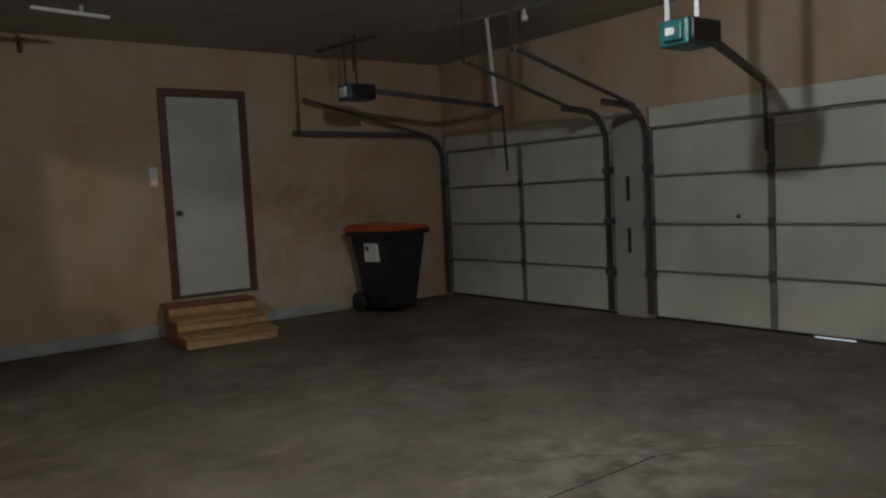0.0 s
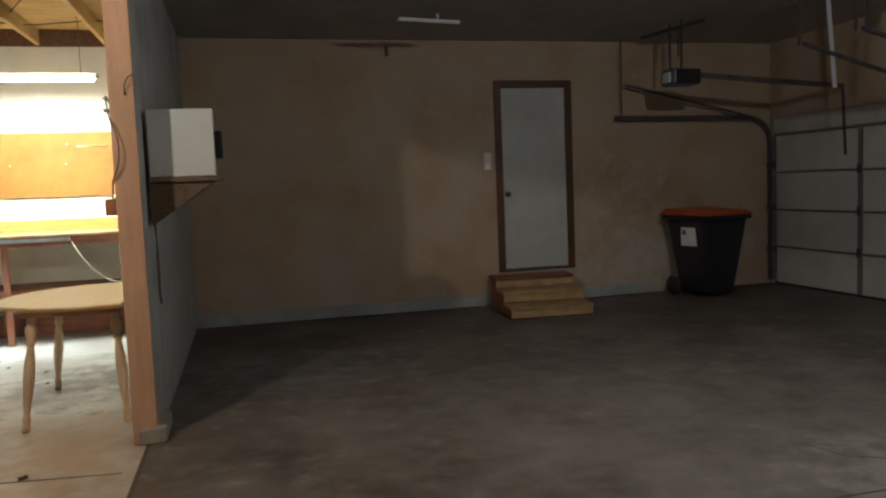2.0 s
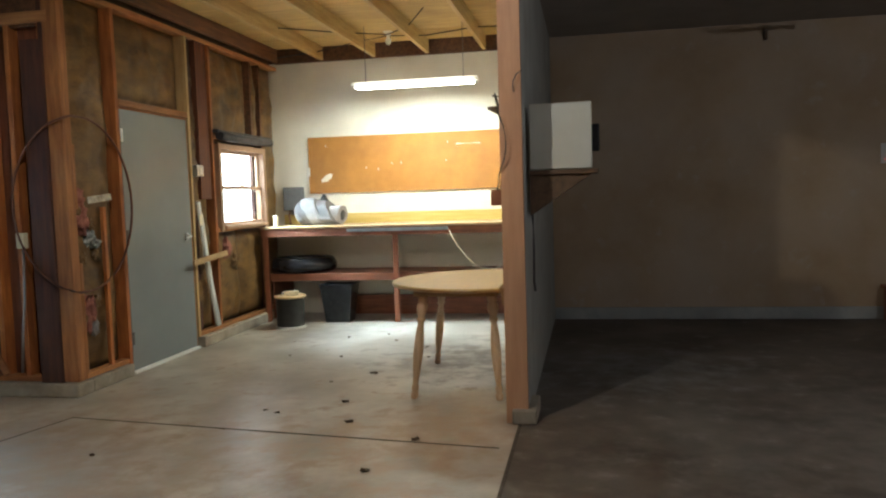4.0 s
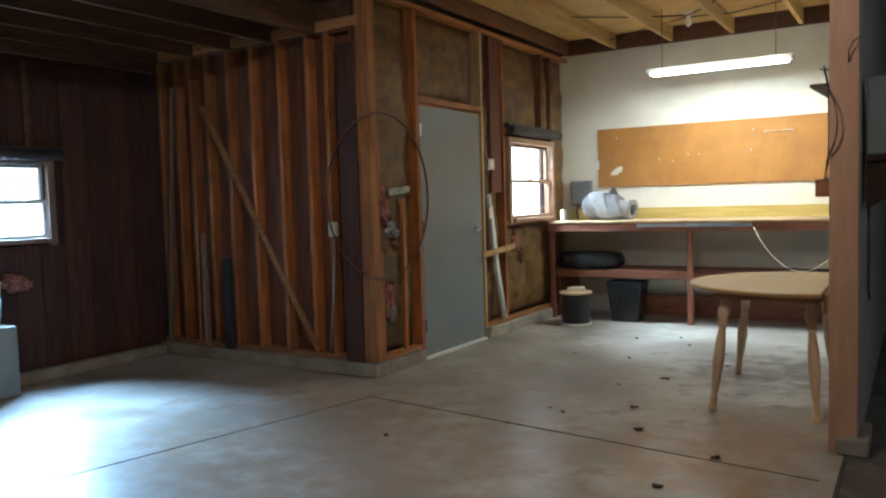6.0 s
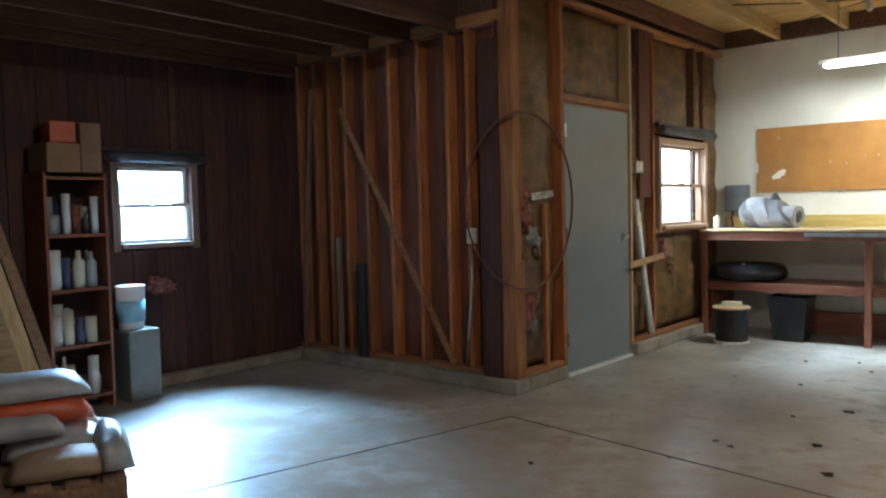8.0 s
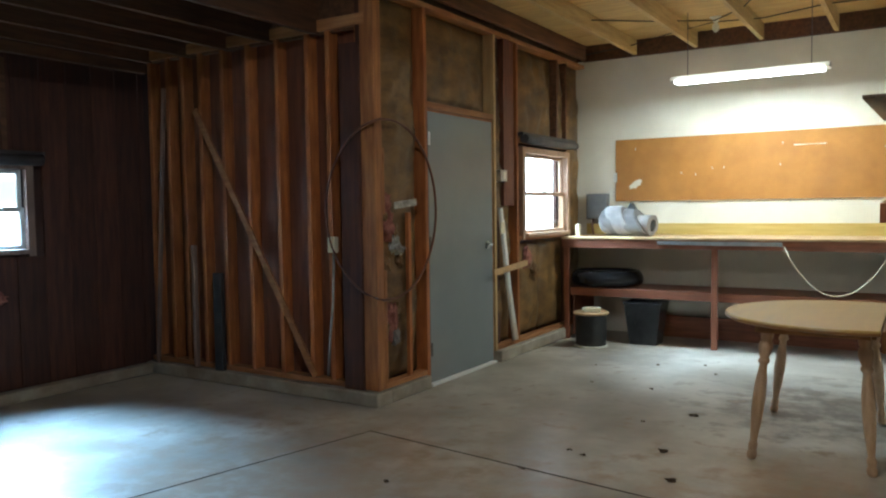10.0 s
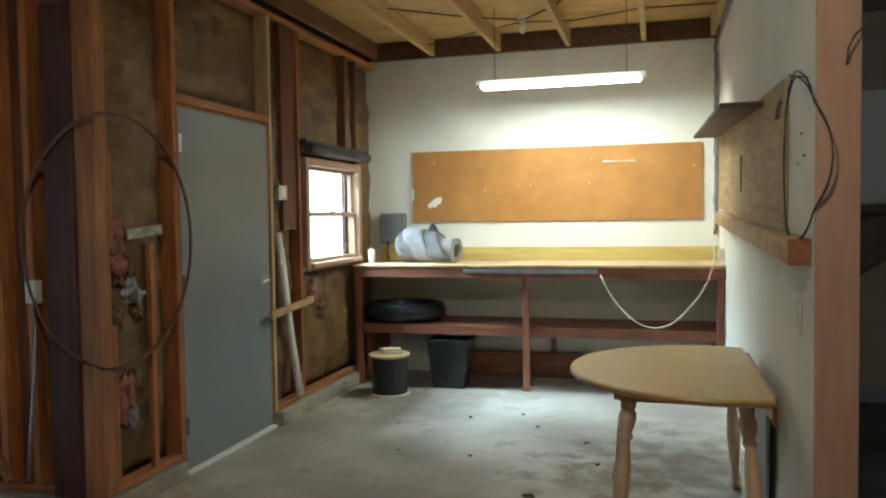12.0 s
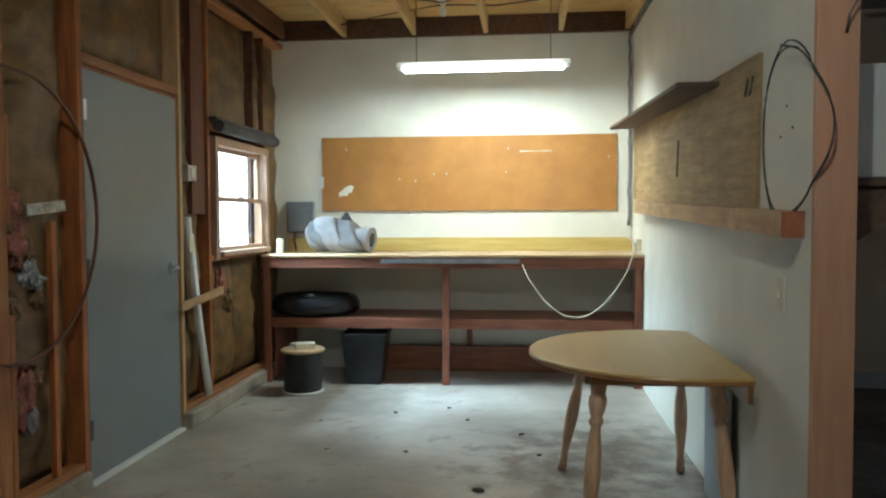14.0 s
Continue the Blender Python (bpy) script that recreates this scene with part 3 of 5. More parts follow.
# ---- windows ----
def window(name, x, y0, y1, z0, z1, wood, blind, frame_mat):
    w = thing(name, (x, (y0 + y1) / 2, z0), "single-hung white window with two panes, bright outside", "window")
    w["kind"] = "structure"
    h, a = z1 - z0, (y1 - y0) / 2
    c = 0.055
    part("casing", box(box(box(cube(-0.09, 0.022, -a - c, -a, -c, h + c, 0.003), -0.09, 0.022, a, a + c, -c, h + c, 0.003), -0.09, 0.022, -a, a, h, h + c, 0.003), -0.09, 0.05, -a, a, -0.035, 0, 0.003), wood, w)
    b = 0.03
    f = bmesh.new()
    for lo, hi, xx in ((0.0, h / 2 + 0.012, -0.045), (h / 2 - 0.012, h, -0.075)):
        for q in ((-a, -a + b, lo, hi), (a - b, a, lo, hi), (-a + b, a - b, lo, lo + b), (-a + b, a - b, hi - b, hi)):
            box(f, xx, xx + 0.028, q[0], q[1], q[2], q[3], 0.003)
    part("sash", f, frame_mat, w)
    for lo, hi, xx in ((b, h / 2 - b + 0.012, -0.034), (h / 2 + b - 0.012, h - b, -0.064)):
        g = part("pane", cube(xx, xx + 0.004, -a + b, a - b, lo, hi), "glass", w)
        g.visible_shadow = False
    part("latch", cube(-0.02, 0.0, -0.05, 0.03, h / 2 + 0.014, h / 2 + 0.03, 0.004), "steel", w)
    bl = thing("roller_blind", (x + 0.06, (y0 + y1) / 2, z1 + blind), "dark blind rolled up above the window", "blind")
    rb = bmesh.new()
    pipe(rb, [(0, -a - 0.10, 0), (0, -a / 2, -0.004), (0, a / 2, -0.005), (0, a + 0.10, 0)], 0.042, 12)
    part("roll", rb, "blind", bl)
    part("rail", cube(-0.055, 0.0, -a - 0.13, a + 0.13, 0.03, 0.06, 0.004), "blind", bl)


window("window_1", 0.0, NW[0], NW[1], NW[2], NW[3], "window_wood", 0.12, "window_wood")
window("window_2", FAR_X, FW[0], FW[1], FW[2], FW[3], "old_casing", 0.07, "sash")


# ---- doors ----
def grey_door():
    d = thing("door_1", (-0.03, 6.71, 0.025), "closed flat grey painted door in a wooden frame", "door")
    part("slab", cube(-0.022, 0.022, -0.495, 0.495, 0, 2.03, 0.003), "grey_door", d)
    k = lathe(bmesh.new(), [(0.032, 0), (0.032, 0.008), (0.014, 0.014), (0.013, 0.045), (0.010, 0.052)], 18)
    bmesh.ops.rotate(k, verts=k.verts, matrix=Matrix.Rotation(radians(90), 3, "Y"))
    bmesh.ops.translate(k, verts=k.verts, vec=(0.022, 0.40, 1.0))
    pipe(k, [(0.068, 0.405, 1.0), (0.070, 0.37, 1.0), (0.068, 0.33, 0.992), (0.066, 0.30, 0.975)], 0.009, 8)
    part("door_handle", k, "steel", d, "dull steel lever handle")
    for z in (0.2, 1.0, 1.78):
        h = cube(0.0225, 0.027, -0.497, -0.47, z, z + 0.1, 0.002)
        part("hinge", h, "bright_steel" if z > 1.5 else "dark_steel", d)
    part("threshold", cube(-0.03, 0.05, -0.51, 0.51, -0.024, -0.004, 0.004), "white_plastic", d, "pale threshold strip")
    part("jamb", box(box(cube(-0.045, 0.018, -0.513, -0.498, -0.02, 2.045), -0.045, 0.018, 0.498, 0.511, -0.02, 2.045), -0.045, 0.018, -0.498, 0.498, 2.033, 2.045), "stud_z", d)


grey_door()


def house_door():
    d = thing("door_2", (6.82, GARAGE_N, 0.355), "closed off-white flush door with dark brown trim above wooden steps", "door")
    part("slab", cube(-0.392, 0.392, 0.012, 0.05, 0.03, 2.03, 0.003), "white_door", d)
    t = box(box(cube(-0.455, -0.375, -0.02, 0.0, 0.0, 2.02, 0.004), 0.375, 0.455, -0.02, 0.0, 0.0, 2.02, 0.004), -0.455, 0.455, -0.02, 0.0, 2.021, 2.10, 0.004)
    part("trim", t, "brown_trim", d)
    part("sill", cube(-0.372, 0.372, -0.01, 0.12, 0.0, 0.028, 0.004), "dark_steel", d)
    k = lathe(bmesh.new(), [(0.028, 0), (0.028, 0.008), (0.012, 0.012), (0.012, 0.03), (0.027, 0.045), (0.02, 0.06)], 14)
    bmesh.ops.rotate(k, verts=k.verts, matrix=Matrix.Rotation(radians(90), 3, "X"))
    bmesh.ops.translate(k, verts=k.verts, vec=(-0.32, 0.01, 0.86))
    part("door_handle", k, "dark_steel", d, "dark door knob")


house_door()


def garage_door(name, y0, y1, bays):
    d = thing(name, (EAST + 0.03, (y0 + y1) / 2, 0.0), "closed pale sectional garage door seen from inside with metal ribs", "garage door")
    a = (y1 - y0) / 2
    h = (DTOP - 0.21) / 4
    for i in range(4):
        z = 0.02 + i * h
        p = cube(0.0, 0.04, -a + 0.01, a - 0.01, z + 0.003, z + h - 0.003, 0.003)
        s = part("panel", p, "garage_panel", d)
        part("rail", cube(-0.012, 0.0, -a + 0.01, a - 0.01, z + h - 0.022, z + h - 0.005, 0.002), "garage_rib", s)
        for k in range(bays + 1):
            y = -a + 0.01 + (2 * a - 0.02) * k / bays
            w = 0.028
            lo, hi = max(-a + 0.01, y - w), min(a - 0.01, y + w)
            part("stile", cube(-0.018, -0.0005, lo, hi, z + 0.004, z + h - 0.032, 0.002), "garage_rib", s)
        for k in range(bays + 1):
            y = -a + 0.01 + (2 * a - 0.02) * k / bays
            if i and 0 < k < bays:
                part("hinge", cube(-0.03, -0.0185, y - 0.03, y + 0.03, z - 0.05, z + 0.05, 0.003), "dark_steel", s)
    part("outer_skin", cube(0.041, 0.05, -a, a, 0.0, DTOP), "garage_panel", d)
    part("bottom_seal", cube(0.0, 0.04, -a + 0.01, a - 0.01, 0.0, 0.02), "rubber", d, "black rubber bottom seal")
    return d


garage_door("door_3", *E1, 2)
garage_door("door_4", *E2, 3)
struct("daylight_under_door", cube(EAST + 0.022, EAST + 0.03, 3.82, 4.14, 0.0, 0.009), "gap_light", "thin daylight gap under the garage door")
for y0, y1 in (E1, E2):
    struct("head_board", cube(EAST + 0.012, EAST + 0.068, y0 + 0.01, y1 - 0.01, DTOP - 0.18, DTOP, 0.003), "garage_panel", "pale board over the garage door")
struct("jamb_board", cube(EAST - 0.02, EAST, 5.74, 6.08, 0.0, DTOP, 0.004), "grey_wall", "grey jamb between the garage doors")


def track(name, y, side, reach, run):
    t = thing(name, (EAST - 0.05, y, 0.0), "dark steel garage door track with curved top", "door track")
    pts = [(0, 0, 0.05), (0, 0, 1.0), (0, 0, 1.68)]
    pts += [(-0.3 + 0.3 * math.cos(a), 0, 1.70 + 0.3 * math.sin(a)) for a in (radians(q) for q in (15, 35, 55, 75, 90))]
    pts += [(-run, 0, 2.02)]
    b = bmesh.new()
    for p, q in zip(pts, pts[1:]):
        beam(b, p, q, 0.055, 0.03, (0, 1, 0))
    part("channel", b, "dark_steel", t)
    hang = bmesh.new()
    beam(hang, (-reach + 0.05, side * 0.06, 2.0 if run > 1.5 else 2.36), (-reach + 0.05, side * 0.06, GARAGE_TOP), 0.03, 0.004, (1, 0, 0))
    part("hanger", hang, "dark_steel", t, "perforated hanger irons")
    for z in (0.4, 0.9, 1.4):
        part("bracket", cube(-0.02, 0.05, -0.045, 0.045, z, z + 0.06, 0.002), "dark_steel", t)
    s = bmesh.new()
    beam(s, (-0.25, side * 0.07, 1.99), (-reach + 0.1, side * 0.07, 2.38), 0.03, 0.025)
    part("spring_bar", s, "dark_steel", t, "long dark tension spring")


track("door_track", 8.77, -1, 2.03, 2.03)
track("door_track", 6.14, 1, 1.75, 0.6)
track("door_track", 5.66, -1, 1.75, 0.6)


def opener(name, x, y, z, casing, label, gap, skew):
    o = thing(name, (x, y, z), label, "garage door opener")
    part("casing", cube(-0.15, 0.15, -0.11, 0.11, -0.08, 0.08, 0.018), casing, o)
    part("lens_cover", cube(-0.175, -0.151, -0.08, 0.05, -0.055, 0.05, 0.01), "white_plastic" if gap else casing, o)
    part("label_plate", cube(-0.181, -0.1755, -0.035, 0.03, -0.02, 0.025, 0.002), "white_plastic", o)
    part("end_cap", cube(-0.145, 0.145, -0.145, -0.111, -0.07, 0.07, 0.012), "plastic_black", o)
    for s in (-0.105, 0.105):
        part("strap", beam(bmesh.new(), (-0.05, s, 0.08), (-0.05, s, GARAGE_TOP - z), 0.035, 0.004, (1, 0, 0)), "bright_steel" if not gap else "dark_steel", o, "perforated hanging strap")
    r = bmesh.new()
    beam(r, (0.15, 0, 0.03), (EAST - x - 0.08, skew, -0.12), 0.04, 0.05)
    part("rail", r, "dark_steel", o)
    ar = bmesh.new()
    beam(ar, (EAST - x - 0.09, skew, -0.10), (EAST - x - 0.05, skew, 1.5 - z), 0.03, 0.012)
    part("arm", ar, "dark_steel", o)
    return o


opener("garage_door_opener", 8.05, 3.97, 2.18, "opener_green", "dark green garage door opener hung from the ceiling on bright straps", False, 0.50)
opener("garage_door_opener", 8.0, 7.78, 2.33, "opener_blue", "blue-grey garage door opener with a white lamp end", True, -0.2)


# ---- garage things ----
def bin_thing():
    b = thing("wheelie_bin", (8.62, 8.32, 0), "black wheeled rubbish bin with an orange-red lid and white label", "bin", turn=8)
    body = bmesh.new()
    lo = [body.verts.new(v) for v in ((-0.20, -0.23, 0.06), (0.20, -0.23, 0.06), (0.20, 0.20, 0.06), (-0.20, 0.20, 0.06))]
    hi = [body.verts.new(v) for v in ((-0.30, -0.33, 0.88), (0.30, -0.33, 0.88), (0.30, 0.30, 0.88), (-0.30, 0.30, 0.88))]
    body.faces.new(lo)
    body.faces.new(hi)
    for i in range(4):
        body.faces.new((lo[i], lo[(i + 1) % 4], hi[(i + 1) % 4], hi[i]))
    bmesh.ops.recalc_face_normals(body, faces=body.faces)
    bmesh.ops.bevel(body, geom=list(body.edges), offset=0.035, segments=3, profile=0.5, affect="EDGES")
    part("body", body, "bin_black", b)
    part("rim", cube(-0.33, 0.33, -0.36, 0.33, 0.86, 0.91, 0.015), "bin_black", b)
    lid = bmesh.new()
    lv = [lid.verts.new(v) for v in ((-0.35, -0.38, 0.912), (0.35, -0.38, 0.912), (0.35, 0.36, 0.912), (-0.35, 0.36, 0.912), (-0.29, -0.32, 0.955), (0.29, -0.32, 0.955), (0.29, 0.32, 0.985), (-0.29, 0.32, 0.985))]
    for f in ((3, 2, 1, 0), (4, 5, 6, 7), (0, 1, 5, 4), (1, 2, 6, 5), (2, 3, 7, 6), (3, 0, 4, 7)):
        lid.faces.new([lv[i] for i in f])
    bmesh.ops.bevel(lid, geom=list(lid.edges), offset=0.01, segments=2, profile=0.5, affect="EDGES")
    part("lid", lid, "bin_orange", b, "orange-red lid")
    for s in (-1, 1):
        w = lathe(bmesh.new(), [(0.03, 0), (0.10, 0.005), (0.115, 0.02), (0.115, 0.05), (0.10, 0.065), (0.03, 0.07)], 20)
        bmesh.ops.rotate(w, verts=w.verts, matrix=Matrix.Rotation(radians(90), 3, "Y"))
        bmesh.ops.translate(w, verts=w.verts, vec=(-0.035 + s * 0.25, 0.23, 0.115))
        part("wheel", w, "rubber", b)
    part("label", cube(-0.303, -0.25, -0.17, 0.04, 0.58, 0.78, 0.001), "white_plastic", b, "white paper label with a dark mark")
    part("mark", cube(-0.306, -0.3035, -0.04, 0.02, 0.70, 0.75), "opener_blue", b)
    part("handle", pipe(bmesh.new(), [(-0.24, 0.33, 0.90), (-0.24, 0.39, 0.91), (0.24, 0.39, 0.91), (0.24, 0.33, 0.90)], 0.014), "bin_black", b)


bin_thing()


def steps():
    s = thing("wooden_steps", (6.66, 8.775, 0), "worn wooden three-tread steps against the wall under the door", "steps", turn=-5)
    w = 0.42
    for i, (y, z) in enumerate(((-0.96, 0.115), (-0.66, 0.23), (-0.34, 0.34))):
        part("riser", cube(-w, w, y + 0.012, y + 0.04, z - 0.11 + 0.002, z - 0.034, 0.003), "pine_x", s)
        part("tread", cube(-w - 0.01, w + 0.01, y, min(y + 0.34, -0.012), z - 0.032, z, 0.005), "pine_x" if i < 2 else "bench_red", s)
    for x in (-w + 0.02, w - 0.05):
        b = bmesh.new()
        box(b, x, x + 0.03, -0.918, -0.622, 0.0, 0.081)
        box(b, x, x + 0.03, -0.619, -0.302, 0.0, 0.196)
        box(b, x, x + 0.03, -0.299, -0.012, 0.0, 0.306)
        part("stringer", b, "bench_red_z", s)


steps()


def small_box(name, cx, cy, z, sx, sy, sz, material, label, category, turn=0.0, bev=0.006):
    ob = part(name, cube(cx - sx / 2, cx + sx / 2, cy - sy / 2, cy + sy / 2, z, z + sz, bev), material, None, label, category)
    ob.rotation_euler.z = radians(turn)
    return ob


sw = thing("light_switch", (6.275, GARAGE_N, 1.49), "white light switch with a small red indicator beside the door", "switch")
part("plate", cube(-0.04, 0.04, -0.012, 0, 0, 0.19, 0.003), "white_plastic", sw)
part("indicator", cube(-0.012, 0.012, -0.016, -0.0125, 0.03, 0.05), "red_glow", sw)

cab = thing("wall_cabinet", (3.345, 5.50, 1.45), "small white metal cabinet on a wall shelf", "cabinet")
part("body", cube(-0.18, 0.18, -0.07, 0.07, 0.0, 0.385, 0.006), "white_door", cab)
part("side_handle", cube(0.181, 0.225, -0.02, 0.05, 0.10, 0.26, 0.008), "plastic_black", cab)
shf = thing("shelf_bracket", (3.16, 5.50, 1.18), "brown wooden bracket shelf on the partition", "shelf")
part("board", cube(0.002, 0.40, -0.10, 0.14, 0.24, 0.265, 0.003), "shelf_dark", shf)
for y in (-0.08, 0.08):
    b = bmesh.new()
    vs = [b.verts.new(v) for v in ((0.002, y, 0.0), (0.36, y, 0.238), (0.002, y, 0.238), (0.002, y + 0.03, 0.0), (0.36, y + 0.03, 0.238), (0.002, y + 0.03, 0.238))]
    for f in ((0, 1, 2), (3, 5, 4), (0, 3, 4, 1), (1, 4, 5, 2), (2, 5, 3, 0)):
        b.faces.new([vs[i] for i in f])
    part("bracket", b, "shelf_dark", shf)

hb = thing("ceiling_strip", (5.37, 7.60, 2.80), "bare white strip light hung under the garage ceiling", "strip light", turn=10)
part("bar", cube(-0.30, 0.30, -0.02, 0.02, 0.0, 0.03, 0.004), "white_plastic", hb)
part("stem", pipe(bmesh.new(), [(0.08, 0, 0.03), (0.08, 0, 0.08)], 0.018), "bright_steel", hb)
hg = thing("ceiling_rail", (8.63, 6.48, 2.81), "pale perforated angle iron on the garage ceiling", "hanging rail", turn=-79)
part("bar", cube(-0.70, 0.70, -0.018, 0.018, 0.04, 0.07, 0.003), "steel", hg)
part("drop_strap", beam(bmesh.new(), (0.0, 0, 0.04), (0.07, 0.0, -0.76), 0.05, 0.004, (1, 0, 0)), "bright_steel", hg, "shiny steel drop strap")
part("drop_strap", beam(bmesh.new(), (0.36, 0, 0.04), (0.36, 0.0, -0.30), 0.03, 0.004, (1, 0, 0)), "dark_steel", hg)
part("bulb", lathe(bmesh.new(), [(0.012, 0.04), (0.014, 0.01), (0.03, -0.02), (0.032, -0.045), (0.02, -0.065)], 12, (0.42, 0, 0)), "white_plastic", hg, "unlit white bulb")
hh = thing("ceiling_rail", (8.07, 8.06, 2.81), "dark angle iron on the garage ceiling", "hanging rail", turn=-80)
part("bar", cube(-0.47, 0.47, -0.018, 0.018, 0.04, 0.07, 0.003), "dark_steel", hh)
for x in (-0.04, 0.1):
    part("drop_strap", cube(x, x + 0.02, -0.003, 0.003, -0.24, 0.04), "dark_steel", hh)
small_box("wall_hook", 5.20, 8.81, 2.71, 0.03, 0.05, 0.1, "shelf_dark", "small dark wooden peg high on the wall", "peg")


# ---- lamps ----
def bulb(name, x, y, z, lit, label):
    t = thing(name, (x, y, z), label, "bulb holder")
    part("holder", lathe(bmesh.new(), [(0.055, 0.0), (0.055, -0.012), (0.03, -0.03), (0.024, -0.05)], 18), "white_plastic", t)
    part("bulb", lathe(bmesh.new(), [(0.013, -0.051), (0.016, -0.065), (0.030, -0.095), (0.031, -0.115), (0.018, -0.14), (0.004, -0.146)], 16), "bulb_on" if lit else "white_plastic", t)
    return t


bulb("ceiling_bulb", 1.48, 8.75, 3.045, False, "white porcelain bulb holder with unlit bulb under plywood deck")
bulb("ceiling_bulb", -2.05, 4.35, 2.795, False, "white porcelain bulb holder with an unlit bulb over the bay")
part("bulb_fitting", lathe(bmesh.new(), [(0.05, 3.033), (0.05, 3.015), (0.025, 2.99), (0.02, 2.955)], 16, (1.97, 3.2, 0)), "white_plastic", None, "white pendant bulb holder under the roof deck", "bulb holder")
# Invented holder for the added garage fill, out of view.
part("bulb_fitting", lathe(bmesh.new(), [(0.05, 2.798), (0.05, 2.78), (0.02, 2.76)], 16, (6.3, 3.6, 0.08)), "white_plastic", None, "added white bulb holder at the garage fill lamp", "bulb holder")

fl = thing("tube_lamp", (1.81, 8.44, 2.447), "lit fluorescent lamp with shallow white shade over the workbench", "strip lamp")
sh = bmesh.new()
prof = [(-0.075, -0.012), (-0.055, 0.012), (-0.03, 0.035), (0.03, 0.035), (0.055, 0.012), (0.075, -0.012)]
va = [[sh.verts.new((x, p[0], p[1])) for p in prof] for x in (-0.64, 0.64)]
for i in range(5):
    sh.faces.new((va[0][i], va[0][i + 1], va[1][i + 1], va[1][i]))
sh.faces.new(va[0])
sh.faces.new(va[1][::-1])
bmesh.ops.solidify(sh, geom=list(sh.faces), thickness=0.003)
part("shade", sh, "white_plastic", fl, "shallow white reflector")
part("tube", pipe(bmesh.new(), [(-0.60, -0.045, -0.015), (0, -0.045, -0.015), (0.60, -0.045, -0.015)], 0.017, 12), "tube", fl, "glowing tube")
part("tube", pipe(bmesh.new(), [(-0.60, 0.045, -0.015), (0, 0.045, -0.015), (0.60, 0.045, -0.015)], 0.017, 12), "tube", fl, "glowing tube")
for x in (-0.5, 0.5):
    part("chain", cube(x - 0.003, x + 0.003, -0.003, 0.003, 0.037, 0.602), "dark_steel", fl)

# ---- workbench ----
wb = thing("workbench", (1.52, 8.94, 0), "long red-stained wooden workbench with worn plywood top and lower shelf", "workbench")
X0, X1 = -1.49, 1.498
part("worktop", cube(X0, X1, -0.36, 0.352, 1.012, 1.032, 0.004), "bench_top", wb, "worn pale plywood top")
part("apron", cube(X0, X1, -0.345, -0.305, 0.925, 1.01, 0.003), "bench_red", wb)
part("shelf", cube(X0, X1, -0.22, 0.352, 0.50, 0.52, 0.003), "bench_red", wb)
part("shelf_rail", cube(X0, X1, -0.262, -0.222, 0.44, 0.52, 0.003), "bench_red", wb)
for x in (X0 + 0.002, -0.045, X1 - 0.06):
    part("leg", cube(x, x + 0.055, -0.303, -0.264, 0.0, 0.923, 0.003), "bench_red_z", wb)
for x in (X0 + 0.002, 0.10, X1 - 0.06):
    part("back_leg", cube(x, x + 0.045, 0.30, 0.348, 0.0, 0.499, 0.003), "bench_red_z", wb)
part("side_panel", cube(X0 + 0.06, X0 + 0.075, -0.22, 0.35, 0.03, 0.44, 0.002), "bench_red_z", wb)
part("floor_rail", cube(-0.90, X1 - 0.07, 0.26, 0.299, 0.0, 0.22, 0.003), "bench_red", wb)
part("edge_trim", cube(-0.52, 0.56, -0.365, -0.347, 0.965, 0.998, 0.002), "steel", wb, "pale metal strip under the front edge")
part("splashboard", cube(X0, X1, 0.335, 0.356, 1.034, 1.15, 0.003), "splash", wb, "yellow painted splashboard")

hbd = thing("wall_board", (1.62, NORTH - 0.002, 1.381), "large brown hardboard panel with small hooks screwed to the wall", "board")
part("panel", cube(-1.27, 1.27, -0.018, -0.002, 0.0, 0.64, 0.002), "cork", hbd)
part("tag", cube(-1.29, -1.255, -0.026, -0.019, 0.20, 0.30, 0.001), "white_plastic", hbd)
pt = bmesh.new()
rag = random.Random(5)
ring = [(-1.06 + 0.07 * rag.uniform(0.7, 1.2) * math.cos(a) - 0.02 * math.sin(a), 0.17 + 0.042 * math.cos(a) + 0.026 * rag.uniform(0.5, 1.4) * math.sin(a)) for a in (2 * math.pi * k / 18 for k in range(18))]
front, back = [pt.verts.new((x, -0.0215, z)) for x, z in ring], [pt.verts.new((x, -0.0185, z)) for x, z in ring]
mid = pt.verts.new((-1.06, -0.0215, 0.17))
for k in range(18):
    pt.faces.new((mid, front[k], front[(k + 1) % 18]))
    pt.faces.new((front[k], back[k], back[(k + 1) % 18], front[(k + 1) % 18]))
part("patch", pt, "drywall", hbd, "white torn patch")
part("hook_rail", pipe(bmesh.new(), [(0.46, -0.018, 0.50), (0.46, -0.04, 0.50), (0.72, -0.04, 0.50), (0.72, -0.018, 0.50)], 0.006), "white_plastic", hbd)
for x, z in ((-0.58, 0.27), (-0.44, 0.25), (-0.28, 0.31), (-0.17, 0.31), (0.34, 0.32), (1.20, 0.44), (-1.05, 0.53), (0.36, 0.52)):
    part("hook", pipe(bmesh.new(), [(x, -0.018, z), (x, -0.035, z), (x, -0.04, z + 0.015)], 0.004, 6), "steel", hbd)

